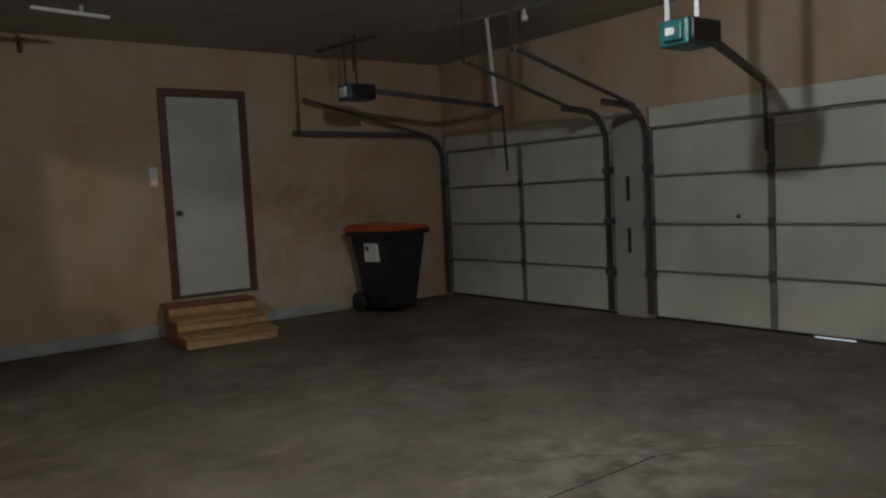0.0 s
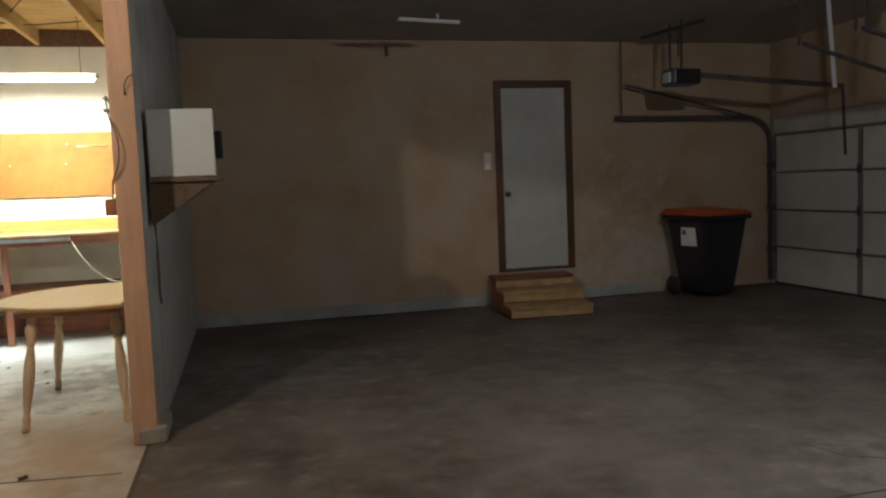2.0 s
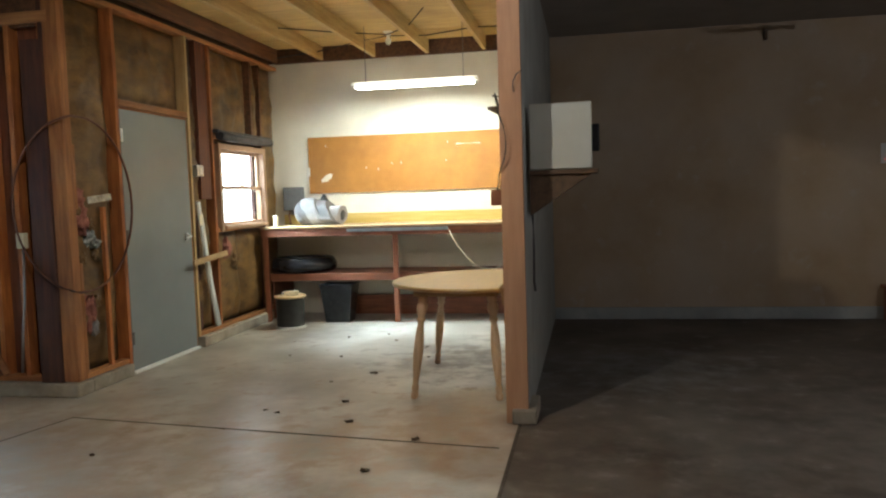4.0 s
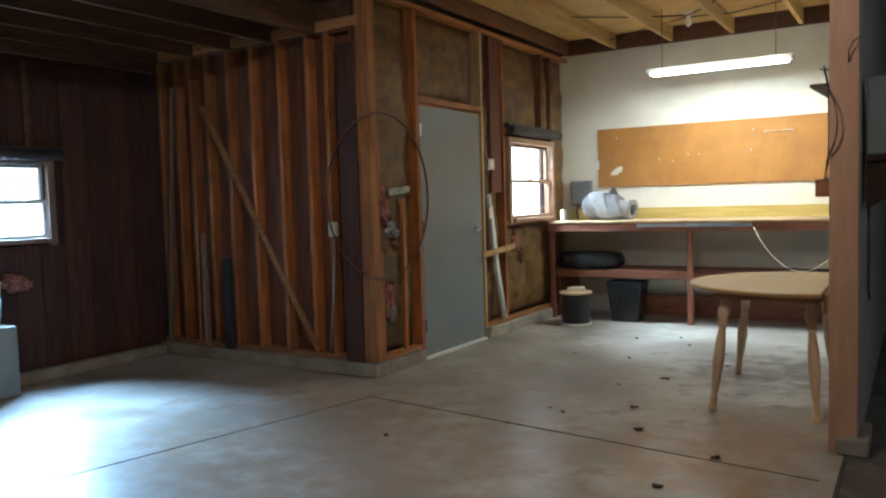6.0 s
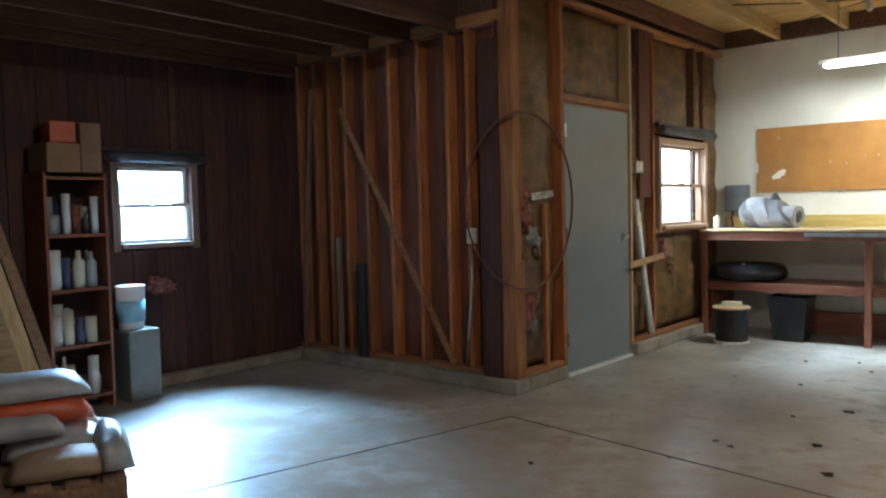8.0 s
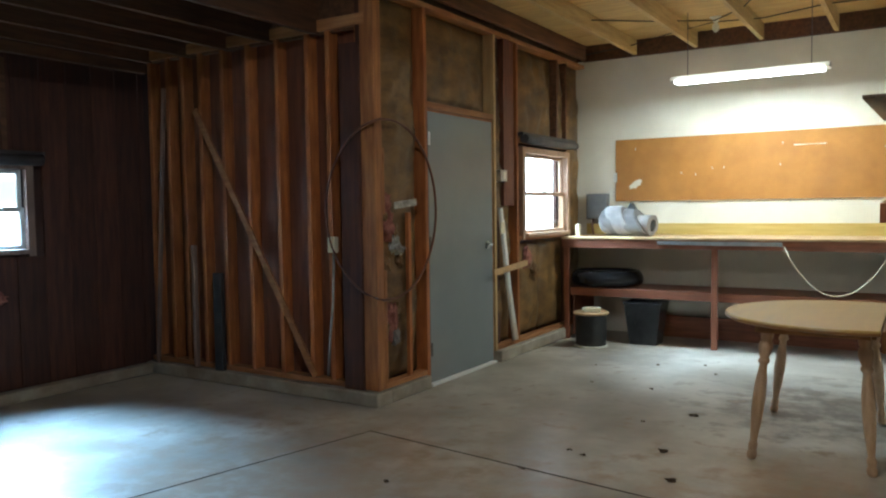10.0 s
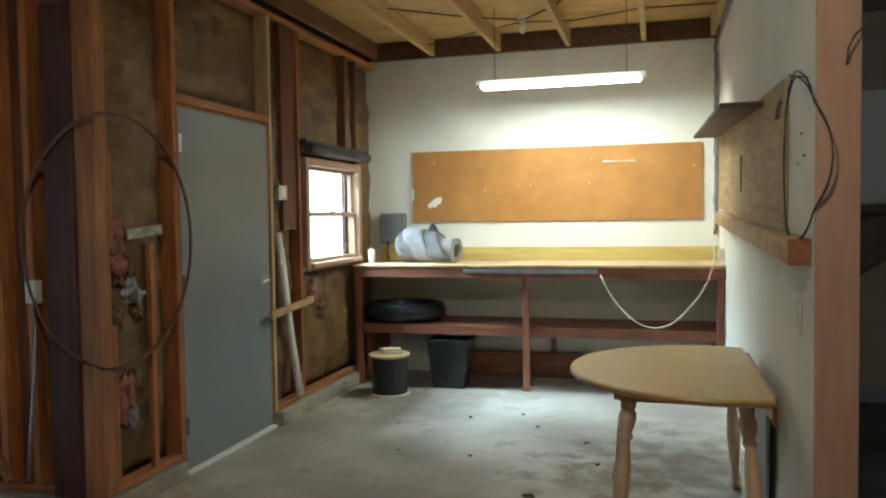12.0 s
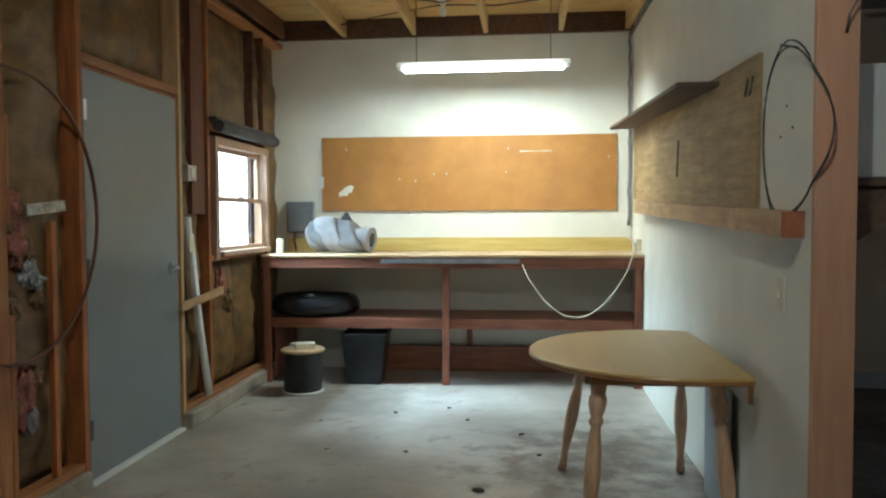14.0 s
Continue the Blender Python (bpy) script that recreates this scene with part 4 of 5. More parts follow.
# things on and under the workbench
def carpet_roll():
    c = thing("rolled_mat", (0.61, 8.92, 1.034), "grey-white padded mat rolled up loosely on the workbench", "roll", turn=-12)

    def tube(x0, x1, ry, rz, lean, seed, open_end, name, mat):
        b = bmesh.new()
        seg, n = 28, 12
        rings = []
        for i in range(n + 1):
            u = i / n
            x = x0 + (x1 - x0) * u
            ring = []
            for j in range(seg):
                a = 2 * math.pi * j / seg
                w = 1 + 0.07 * noise.noise(Vector((x * 7, math.cos(a) * 1.5, math.sin(a) * 1.5 + seed))) + 0.04 * math.sin(3 * a + seed) - 0.05 * abs(2 * u - 1) ** 4
                z = rz + rz * w * math.sin(a)
                ring.append(b.verts.new((x + lean * (z - rz), ry * w * math.cos(a), max(0.002, z))))
            rings.append(ring)
        for p, q in zip(rings, rings[1:]):
            for j in range(seg):
                b.faces.new((p[j], p[(j + 1) % seg], q[(j + 1) % seg], q[j])).smooth = True
        if not open_end:
            b.faces.new(rings[0][::-1])
            b.faces.new(rings[-1])
        else:
            for ring, s in ((rings[-1], 1), (rings[0], -1)):
                cen = Vector((sum(v.co.x for v in ring) / seg, 0, rz * 0.95))
                inner = [b.verts.new(v.co.lerp(cen, 0.42)) for v in ring]
                deep = [b.verts.new(v.co - Vector((0.16 * s, 0, 0))) for v in inner]
                for j in range(seg):
                    b.faces.new((ring[j], ring[(j + 1) % seg], inner[(j + 1) % seg], inner[j]))
                    b.faces.new((inner[j], inner[(j + 1) % seg], deep[(j + 1) % seg], deep[j]))
                b.faces.new(deep)
        return part(name, b, mat, c)

    tube(0.02, 0.27, 0.105, 0.105, 0.10, 1.0, True, "core_roll", "cloth")
    tube(-0.27, -0.19, 0.12, 0.115, -0.35, 4.0, False, "wrap", "cloth")
    tube(-0.235, -0.11, 0.132, 0.132, -0.45, 5.0, False, "wrap", "cloth_grey")
    tube(-0.16, 0.03, 0.138, 0.150, -0.50, 7.0, False, "wrap", "cloth")
    tube(-0.02, 0.17, 0.132, 0.134, -0.62, 9.0, False, "wrap", "cloth_grey")
    # Black disc that paints the shade inside the hollow end of the roll.
    part("core_shadow", lathe(bmesh.new(), [(0.001, 0.0), (0.05, 0.0), (0.055, 0.01), (0.05, 0.02), (0.001, 0.02)], 16), "rubber", c, "black disc for the shade in the hollow core").matrix_local = Matrix.Translation((0.245, 0, 0.10)) @ Matrix.Rotation(radians(90), 4, "Y")
    fl = bmesh.new()
    vs = [fl.verts.new(v) for v in ((0.0, -0.03, 0.275), (0.09, -0.03, 0.255), (0.04, -0.03, 0.335), (0.0, 0.03, 0.275), (0.09, 0.03, 0.255), (0.04, 0.03, 0.335))]
    for f in ((0, 1, 2), (3, 5, 4), (0, 3, 4, 1), (1, 4, 5, 2), (2, 5, 3, 0)):
        fl.faces.new([vs[i] for i in f])
    part("corner_flap", fl, "rubber", c, "dark turned-up corner")


carpet_roll()
wbx = thing("wall_box", (0.16, NORTH - 0.001, 1.195), "dull grey metal wall box with a brown cable below", "box")
part("case", cube(-0.12, 0.12, -0.07, 0.0, 0.0, 0.27, 0.008), "dark_box", wbx)
part("cover", cube(-0.105, 0.105, -0.078, -0.0705, 0.015, 0.255, 0.003), "dark_box", wbx)
part("tail", pipe(bmesh.new(), [(-0.05, -0.03, 0.0), (-0.06, -0.05, -0.06), (-0.03, -0.08, -0.175), (0.02, -0.12, -0.18)], 0.012), "brown_trim", wbx)
small_box("small_cup", 0.12, 8.80, 1.034, 0.045, 0.045, 0.12, "cream", "small cream plastic container on the workbench", "container")


def tray():
    b = bmesh.new()
    lathe(b, [(0.30, 0.0), (0.35, 0.01), (0.385, 0.04), (0.392, 0.075), (0.385, 0.11), (0.36, 0.15), (0.34, 0.165), (0.32, 0.165), (0.31, 0.14), (0.30, 0.06), (0.24, 0.035)], 36, (0.38, 8.93, 0.522), (0.95, 0.72))
    return part("drip_tray", b, "plastic_black", None, "glossy black plastic tray on the lower shelf of the workbench", "tray")


tray()


def waste_bin():
    t = thing("waste_bin", (0.85, 8.72, 0), "black plastic waste bin standing under the workbench", "waste bin")
    b = bmesh.new()
    lv = [(-0.13, -0.10, 0.0), (0.13, -0.10, 0.0), (0.13, 0.10, 0.0), (-0.13, 0.10, 0.0)]
    hv = [(-0.18, -0.14, 0.41), (0.18, -0.14, 0.41), (0.18, 0.14, 0.41), (-0.18, 0.14, 0.41)]
    iv = [(-0.17, -0.13, 0.41), (0.17, -0.13, 0.41), (0.17, 0.13, 0.41), (-0.17, 0.13, 0.41)]
    jv = [(-0.122, -0.092, 0.01), (0.122, -0.092, 0.01), (0.122, 0.092, 0.01), (-0.122, 0.092, 0.01)]
    R = [[b.verts.new(v) for v in q] for q in (lv, hv, iv, jv)]
    for p, q in zip(R, R[1:]):
        for i in range(4):
            b.faces.new((p[i], p[(i + 1) % 4], q[(i + 1) % 4], q[i]))
    b.faces.new(R[0])
    b.faces.new(R[3])
    part("tub", b, "plastic_black", t)
    part("rim", pipe(bmesh.new(), [(-0.18, -0.14, 0.405), (0.18, -0.14, 0.405), (0.18, 0.14, 0.405), (-0.18, 0.14, 0.405)], 0.009, 6, True), "plastic_black", t)


waste_bin()
rl = thing("cable_reel", (0.44, 8.33, 0), "black wire reel with pale wooden top by the workbench", "reel")
part("bottom_flange", lathe(bmesh.new(), [(0.155, 0.0), (0.16, 0.004), (0.16, 0.014), (0.155, 0.018)], 28), "white_door", rl)
part("wound_wire", lathe(bmesh.new(), [(0.14, 0.018)] + [(0.140 + 0.006 * (i % 2), 0.02 + i * 0.0132) for i in range(22)] + [(0.14, 0.31)], 28), "rubber", rl)
part("top_flange", lathe(bmesh.new(), [(0.16, 0.311), (0.166, 0.315), (0.166, 0.328), (0.16, 0.332)], 28), "bench_top", rl, "pale wooden top disc")
small_box("small_carton", 0.46, 8.32, 0.333, 0.15, 0.09, 0.045, "cream", "small pale green-white carton lying on the reel", "carton", 22)
small_box("small_carton", 0.39, 8.38, 0.333, 0.10, 0.07, 0.03, "white_plastic", "small white carton lying on the reel", "carton", -30)

cord = bmesh.new()
pipe(cord, [(2.10, 8.56, 0.96)] + [(2.10 + 0.83 * u, 8.56, 0.96 - 0.43 * math.sin(math.pi * min(1, u)) ** 0.8 + 0.05 * u) for u in (i / 18 for i in range(1, 18))] + [(2.93, 8.56, 1.04), (2.94, 8.62, 1.14), (2.96, 9.1, 1.15), (2.99, 9.26, 1.16)], 0.0055, 8)
part("extension_cable", cord, "cream", None, "thick cream cable looping below the front edge of the workbench", "cable")

# ---- partition things ----
pb = thing("plywood_panel", (PART_X0 - 0.002, 7.4, 1.40), "weathered plywood panel on the white wall", "panel")
pb.rotation_euler.x = radians(2.1)
part("panel", cube(-0.016, 0.0, -1.66, 1.7, 0.0, 0.60, 0.002), "peg_ply", pb)
part("hook", pipe(bmesh.new(), [(-0.018, -1.6, 0.52), (-0.03, -1.6, 0.45), (-0.03, -1.53, 0.45), (-0.018, -1.53, 0.52)], 0.004, 6), "dark_steel", pb)
ws = thing("wall_shelf", (PART_X0 - 0.02, 7.7, 1.972), "dark wooden shelf board along the plywood panel", "shelf")
ws.rotation_euler.x = radians(2.5)
part("board", cube(-0.19, 0.0, -1.40, 1.40, 0.0, 0.022, 0.003), "shelf_dark", ws)
lg = thing("ledger_board", (PART_X0 - 0.002, 6.97, 1.30), "stained pine ledger board along the wall under the panel", "board")
lg.rotation_euler.x = radians(1.7)
part("board", cube(-0.07, 0.0, -1.70, 1.70, 0.0, 0.088, 0.003), "ledger", lg)
part("sawn_end", cube(-0.07, 0.0, -1.712, -1.701, 0.001, 0.087, 0.001), "end_grain", lg)
sw2 = thing("light_switch", (PART_X0 - 0.001, 5.47, 0.99), "cream switch plate on the white wall", "switch")
part("plate", cube(-0.008, 0, -0.036, 0.036, 0, 0.118, 0.003), "cream", sw2)
part("toggle", cube(-0.018, -0.0085, -0.006, 0.006, 0.045, 0.07, 0.001), "cream", sw2)


def hoop(name, c, ry, rz, axis, r, mat, label, loops=2, seed=0):
    rnd = random.Random(seed)
    t = thing(name, c, label, "cable coil")
    for k in range(loops):
        pts = []
        e = [rnd.uniform(-0.012, 0.012) for _ in range(4)]
        for i in range(40):
            a = 2 * math.pi * i / 40
            u, v = (ry + e[0]) * math.cos(a) + e[1], (rz + e[2]) * math.sin(a) + 0.008 * math.sin(3 * a + k)
            w = -0.004 * k + e[3] * 0.4 + min(0.028, max(0, -0.05 - u) * 0.22) + max(0, -0.180 - u) * 1.3
            pts.append((w, u, v) if axis == "x" else (u, w, v))
        part("loop", pipe(bmesh.new(), pts, r, 7, True), mat, t)
    return t


hoop("cable_coil", (PART_X0 - 0.035, 5.345, 1.60), 0.215, 0.295, "x", 0.0031, "rubber", "coil of thin black cable hung on the wall end", 2, 2)
part("nail", pipe(bmesh.new(), [(PART_X0 - 0.002, 5.34, 1.875), (PART_X0 - 0.06, 5.34, 1.885)], 0.004, 6), "dark_steel", None, "small nail holding the cable coil", "nail")
hw = bmesh.new()
pipe(hw, [(3.10, 5.167, 1.88), (3.10, 5.145, 1.93), (3.12, 5.14, 1.97), (3.15, 5.15, 1.99)], 0.004, 6)
part("wire_hook", hw, "dark_steel", None, "bent wire hook on the partition end", "hook")


# ---- table ----
def table():
    t = thing("drop_leaf_table", (2.76, 6.12, 0), "round varnished oak drop-leaf table with pale turned legs against the wall", "table")
    R, Z, E = 0.62, 0.735, 0.19
    n = 40
    a0 = math.asin(E / R)
    out = [(R * math.cos(a), R * math.sin(a)) for a in (math.pi / 2 - a0 + (math.pi + 2 * a0) * i / n for i in range(n + 1))]
    out = [(x if x < E else E, y) for x, y in out]
    b = bmesh.new()
    prof = ((0.985, Z - 0.028), (1.0, Z - 0.022), (1.0, Z - 0.01))
    rings = [[b.verts.new((x * s, y * s, z)) for x, y in out] for s, z in prof]
    m = len(out)
    for p, q in zip(rings, rings[1:]):
        for i in range(m):
            b.faces.new((p[i], p[(i + 1) % m], q[(i + 1) % m], q[i]))
    b.faces.new(rings[0][::-1])
    b.faces.new(rings[-1])
    part("edge", b, "table_edge", t)
    b = bmesh.new()
    rings = [[b.verts.new((x * s, y * s, z)) for x, y in out] for s, z in ((0.999, Z - 0.0098), (0.992, Z - 0.002), (0.98, Z))]
    for p, q in zip(rings, rings[1:]):
        for i in range(m):
            b.faces.new((p[i], p[(i + 1) % m], q[(i + 1) % m], q[i]))
    mid = b.verts.new((-0.2, 0, Z))
    for i in range(m):
        b.faces.new((rings[-1][i], rings[-1][(i + 1) % m], mid))
    part("tabletop", b, "table_top", t, "round oak top with one straight side")
    part("leaf", cube(0.192, 0.212, -0.50, 0.50, Z - 0.12, Z - 0.012, 0.004), "table_edge", t, "hanging drop leaf")
    part("apron", box(box(box(cube(-0.38, 0.14, -0.40, -0.38, Z - 0.075, Z - 0.03), -0.38, 0.14, 0.38, 0.40, Z - 0.075, Z - 0.03), -0.402, -0.382, -0.38, 0.38, Z - 0.075, Z - 0.03), 0.142, 0.164, -0.38, 0.38, Z - 0.075, Z - 0.03), "table_edge", t)
    prof = [(0.018, 0.0), (0.024, 0.01), (0.026, 0.03), (0.019, 0.045), (0.022, 0.055), (0.024, 0.075), (0.017, 0.09), (0.019, 0.12), (0.027, 0.20), (0.033, 0.30), (0.030, 0.40), (0.021, 0.47), (0.019, 0.49),
            (0.028, 0.50), (0.030, 0.512), (0.022, 0.525), (0.030, 0.545), (0.037, 0.575), (0.036, 0.60), (0.026, 0.615), (0.030, 0.625), (0.032, 0.64), (0.032, 0.695)]
    for fx, fy, tx, ty in ((-0.45, 0.58, -0.34, 0.34), (0.16, 0.58, 0.11, 0.34), (-0.40, -0.46, -0.34, -0.34), (0.16, -0.46, 0.11, -0.34)):
        b = lathe(bmesh.new(), prof, 18)
        for v in b.verts:
            k = v.co.z / 0.695
            v.co.x += fx + (tx - fx) * k
            v.co.y += fy + (ty - fy) * k
        part("leg", b, "table_leg", t, "pale turned wooden leg")
    return t


table()
lp = part("leaning_sheet", cube(2.975, 2.99, 6.0, 6.42, 0.0, 0.62, 0.004), "grey_plastic", None, "grey-white plastic sheet leaning on the wall under the table", "sheet")

# ---- door wall details ----
lp = thing("cable_loop", (0.03, 5.55, 1.33), "large loop of stiff brown cable hung round the corner post", "cable coil")
pts = []
for i in range(48):
    a = 2 * math.pi * i / 48
    u, v = 0.57 * math.cos(a) + 0.13, 0.61 * math.sin(a)
    x, y = (0.0, u) if u > 0 else (u * 0.97, -0.045)
    if abs(u) < 0.08:
        x, y = 0.012 + min(0, u) * 0.8, -0.04 + max(0, u)
    pts.append((x, y, v))
part("loop", pipe(bmesh.new(), pts, 0.009, 7, True), "brown_trim", lp)


def clump(name, c, s, mat, label, category, seed):
    b = bmesh.new()
    bmesh.ops.create_icosphere(b, subdivisions=4, radius=1.0)
    for v in b.verts:
        n = noise.fractal(v.co * 1.9 + Vector((seed, seed, 0)), 0.6, 2.3, 6)
        v.co = Vector((c[0] + v.co.x * s[0] * (1 + 0.45 * n), c[1] + v.co.y * s[1] * (1 + 0.55 * n), c[2] + v.co.z * s[2] * (1 + 0.5 * n)))
    for f in b.faces:
        f.smooth = True
    return part(name, b, mat, None, label, category)


clump("insulation_tuft", (-0.03, 5.69, 1.37), (0.04, 0.045, 0.07), "insul", "pink insulation bursting out between the studs", "insulation", 3)
clump("insulation_tuft", (-0.03, 5.71, 1.22), (0.045, 0.05, 0.10), "insul", "pink insulation sagging out of torn kraft paper", "insulation", 4)
clump("insulation_tuft", (-0.03, 5.84, 1.05), (0.035, 0.06, 0.035), "foil", "torn silvery backing of the insulation", "insulation", 8)
clump("insulation_tuft", (-0.03, 5.79, 1.09), (0.045, 0.04, 0.06), "foil", "torn pale backing of the insulation", "insulation", 6)
clump("insulation_tuft", (-0.03, 5.74, 0.56), (0.045, 0.045, 0.12), "insul", "pink insulation hanging out low between the studs", "insulation", 9)
clump("insulation_tuft", (-0.02, 5.77, 0.45), (0.035, 0.03, 0.06), "cloth", "pale torn paper on the insulation", "insulation", 12)
for y, z, q in ((5.67, 1.30, 31), (5.80, 1.18, 33), (5.86, 0.98, 35), (5.70, 0.95, 37), (5.82, 0.62, 39), (5.68, 0.50, 41)):
    clump("paper_shred", (-0.035, y, z), (0.03, 0.035, 0.055), "kraft", "torn flap of brown kraft paper between the studs", "insulation", q)
clump("insulation_tuft", (-0.04, 7.92, 0.87), (0.04, 0.07, 0.09), "insul", "pink insulation bulging below the window", "insulation", 15)
clump("insulation_tuft", (-0.045, 8.06, 0.73), (0.04, 0.05, 0.08), "kraft", "torn brown paper below the window", "insulation", 18)
mb = bmesh.new()
beam(mb, (0.008, 5.75, 1.36), (0.012, 6.02, 1.385), 0.05, 0.004, (1, 0, 0))
part("metal_strap", mb, "foil", None, "bent galvanised strap nailed between two studs", "strap")
eb = thing("junction_box", (-0.01, 7.365, 1.56), "grey metal junction box with an outlet beside the door", "junction box")
part("case", cube(-0.04, 0.03, -0.05, 0.07, 0.0, 0.10, 0.004), "steel", eb)
part("outlet", cube(0.0305, 0.036, -0.015, 0.035, 0.02, 0.08, 0.003), "white_plastic", eb)
cd = bmesh.new()
beam(cd, (-0.03, 7.30, 1.66), (-0.03, 7.30, 2.69), 0.012, 0.012, (1, 0, 0))
part("conduit", cd, "white_plastic", None, "pale cable running up beside the door", "cable")
for i, (dy, top) in enumerate(((0.0, 1.33), (0.035, 1.22))):
    b = bmesh.new()
    pipe(b, [(0.0, 7.335 + dy, top), (0.015, 7.43 + dy, top / 2), (0.03, 7.53 + dy, 0.155)], 0.02, 12)
    part("plastic_pipe", b, "white_plastic", None, "white plastic pipe leaning between the studs", "pipe", "pipes by the door")
bb = beam(bmesh.new(), (0.055, 7.10, 0.785), (0.055, 7.74, 0.83), 0.018, 0.05, (0, 0, 1))
part("yellow_stick", bb, "pine_x", None, "pale yellow board nailed across the studs", "board")
small_box("outlet_box", -0.36, 5.53, 1.04, 0.06, 0.05, 0.11, "cream", "cream outlet box on a stud", "outlet")
c2 = bmesh.new()
pipe(c2, [(-0.36, 5.535, 1.03), (-0.37, 5.53, 0.7), (-0.40, 5.525, 0.45), (-0.42, 5.52, 0.17)], 0.009, 7)
part("conduit", c2, "steel", None, "thin pale cable running down from the outlet", "cable")
for x, zt, w, mat, lab in ((-1.78, 1.07, 0.032, "old_casing", "pale weathered stick standing between the studs"), (-1.51, 0.86, 0.09, "rubber", "short black board standing between the studs")):
    part("standing_stick", cube(x - w / 2, x + w / 2, POST_Y - 0.05, POST_Y - 0.01, 0.1, zt, 0.006), mat, None, lab, "board")
b = beam(bmesh.new(), (-2.24, 5.51, 0.096), (-2.10, 5.535, 2.33), 0.026, 0.026)
part("standing_stick", b, "old_casing", None, "long dull grey stick leaning in the corner", "pipe")
wire = bmesh.new()
pipe(wire, [(0.06, 9.20, 2.93), (0.6, 9.05, 2.94), (1.0, 8.9, 2.97), (1.46, 8.78, 3.0), (1.9, 8.7, 2.96), (2.4, 8.62, 2.99), (3.0, 8.5, 2.95)], 0.006, 6)
part("cable", wire, "rubber", None, "thin black cable strung under the roof deck", "cable")
wire = bmesh.new()
pipe(wire, [(0.62, 7.9, 2.96), (1.0, 8.35, 2.985), (1.48, 8.72, 3.0), (1.8, 8.3, 2.98), (2.1, 7.6, 2.97)], 0.006, 6)
part("cable", wire, "rubber", None, "thin black cable looping between the joists", "cable")


# ---- far bay things ----
SY = 3.50


def shelf_unit():
    s = thing("shelf_unit", (-2.19, SY, 0), "narrow brown shelf unit crowded with cans and bottles", "shelf unit")
    H = 1.585
    for y in (-0.205, 0.185):
        part("side", cube(-0.17, 0.15, y, y + 0.02, 0, H, 0.002), "bench_red_z", s)
    part("back", cube(-0.18, -0.171, -0.205, 0.205, 0.0, H), "siding", s)
    for z in (0.08, 0.43, 0.80, 1.16, 1.538):
        part("shelf", cube(-0.17, 0.15, -0.184, 0.184, z, z + 0.02, 0.002), "bench_red", s)
    rnd = random.Random(4)
    kinds = ("white_plastic", "grey_plastic", "white_plastic", "cream", "bag_brown", "dark_steel", "opener_blue", "grey_plastic", "cream", "bench_red")
    for z in (0.10, 0.45, 0.82, 1.18):
        for row in (-0.09, 0.0, 0.09):
            y = -0.175
            while y < 0.12:
                r = rnd.uniform(0.022, 0.045)
                h = rnd.uniform(0.10, 0.27)
                if y + 2 * r < 0.18:
                    cx, cy = -2.19 + row, SY + y + r
                    prof = [(r, 0), (r, h)] if rnd.random() < 0.5 else [(r, 0), (r, h * 0.7), (r * 0.4, h * 0.82), (r * 0.4, h)]
                    nm = "can" if len(prof) == 2 else "bottle"
                    mt = rnd.choice(kinds)
                    b = lathe(bmesh.new(), prof, 12, (cx, cy, z + 0.001))
                    part(nm, b, mt, None, {"white_plastic": "white", "grey_plastic": "grey", "bag_brown": "tan", "dark_steel": "dark metal", "opener_blue": "blue", "bag_red": "red", "cream": "cream", "bench_red": "dark red"}[mt] + f" {nm} standing on a shelf of the brown unit", nm, "cans and bottles on the shelf unit")
                y += 2 * r + rnd.uniform(0.004, 0.02)
    small_box("cardboard_box", -2.18, SY - 0.07, H + 0.001, 0.26, 0.22, 0.19, "cardboard", "brown cardboard box on top of the shelf unit", "box", 4)
    small_box("cardboard_box", -2.18, SY - 0.04, H + 0.193, 0.2, 0.16, 0.14, "bag_red", "small reddish box on top of another box", "box", -6)
    small_box("cardboard_box", -2.18, SY + 0.125, H + 0.001, 0.22, 0.14, 0.33, "cardboard", "tall brown cardboard box on top of the shelf unit", "box")


shelf_unit()
part("storage_tub", cube(-2.27, -1.99, 3.79, 4.02, 0.0, 0.50, 0.015), "tub_grey", None, "grey plastic tub standing on the floor by the shelf unit", "tub")
wbk = thing("white_bucket", (-2.13, 3.88, 0.501), "white plastic container with a blue label on a grey tub", "bucket")
part("pail", lathe(bmesh.new(), [(0.08, 0.0), (0.085, 0.01), (0.10, 0.29), (0.105, 0.30), (0.095, 0.305)], 24), "white_plastic", wbk)
part("label", lathe(bmesh.new(), [(0.0925, 0.05), (0.0995, 0.20)], 24), "label_blue", wbk, "pale blue label")
clump("insulation_tuft", (FAR_X + 0.03, 4.22, 0.76), (0.05, 0.10, 0.06), "insul", "reddish insulation tuft under the far window", "insulation", 22)
b = bmesh.new()
beam(b, (FAR_X + 0.02, 4.38, 1.68), (FAR_X + 0.02, 4.38, 2.43), 0.038, 0.04, (1, 0, 0))
struct("trim_stud", b, "joist_old")
struct("trim_plate", cube(FAR_X - 0.002, FAR_X + 0.06, SOUTH, POST_Y - 0.01, WEST_TOP - 0.14, WEST_TOP - 0.062, 0.003), "joist_old")

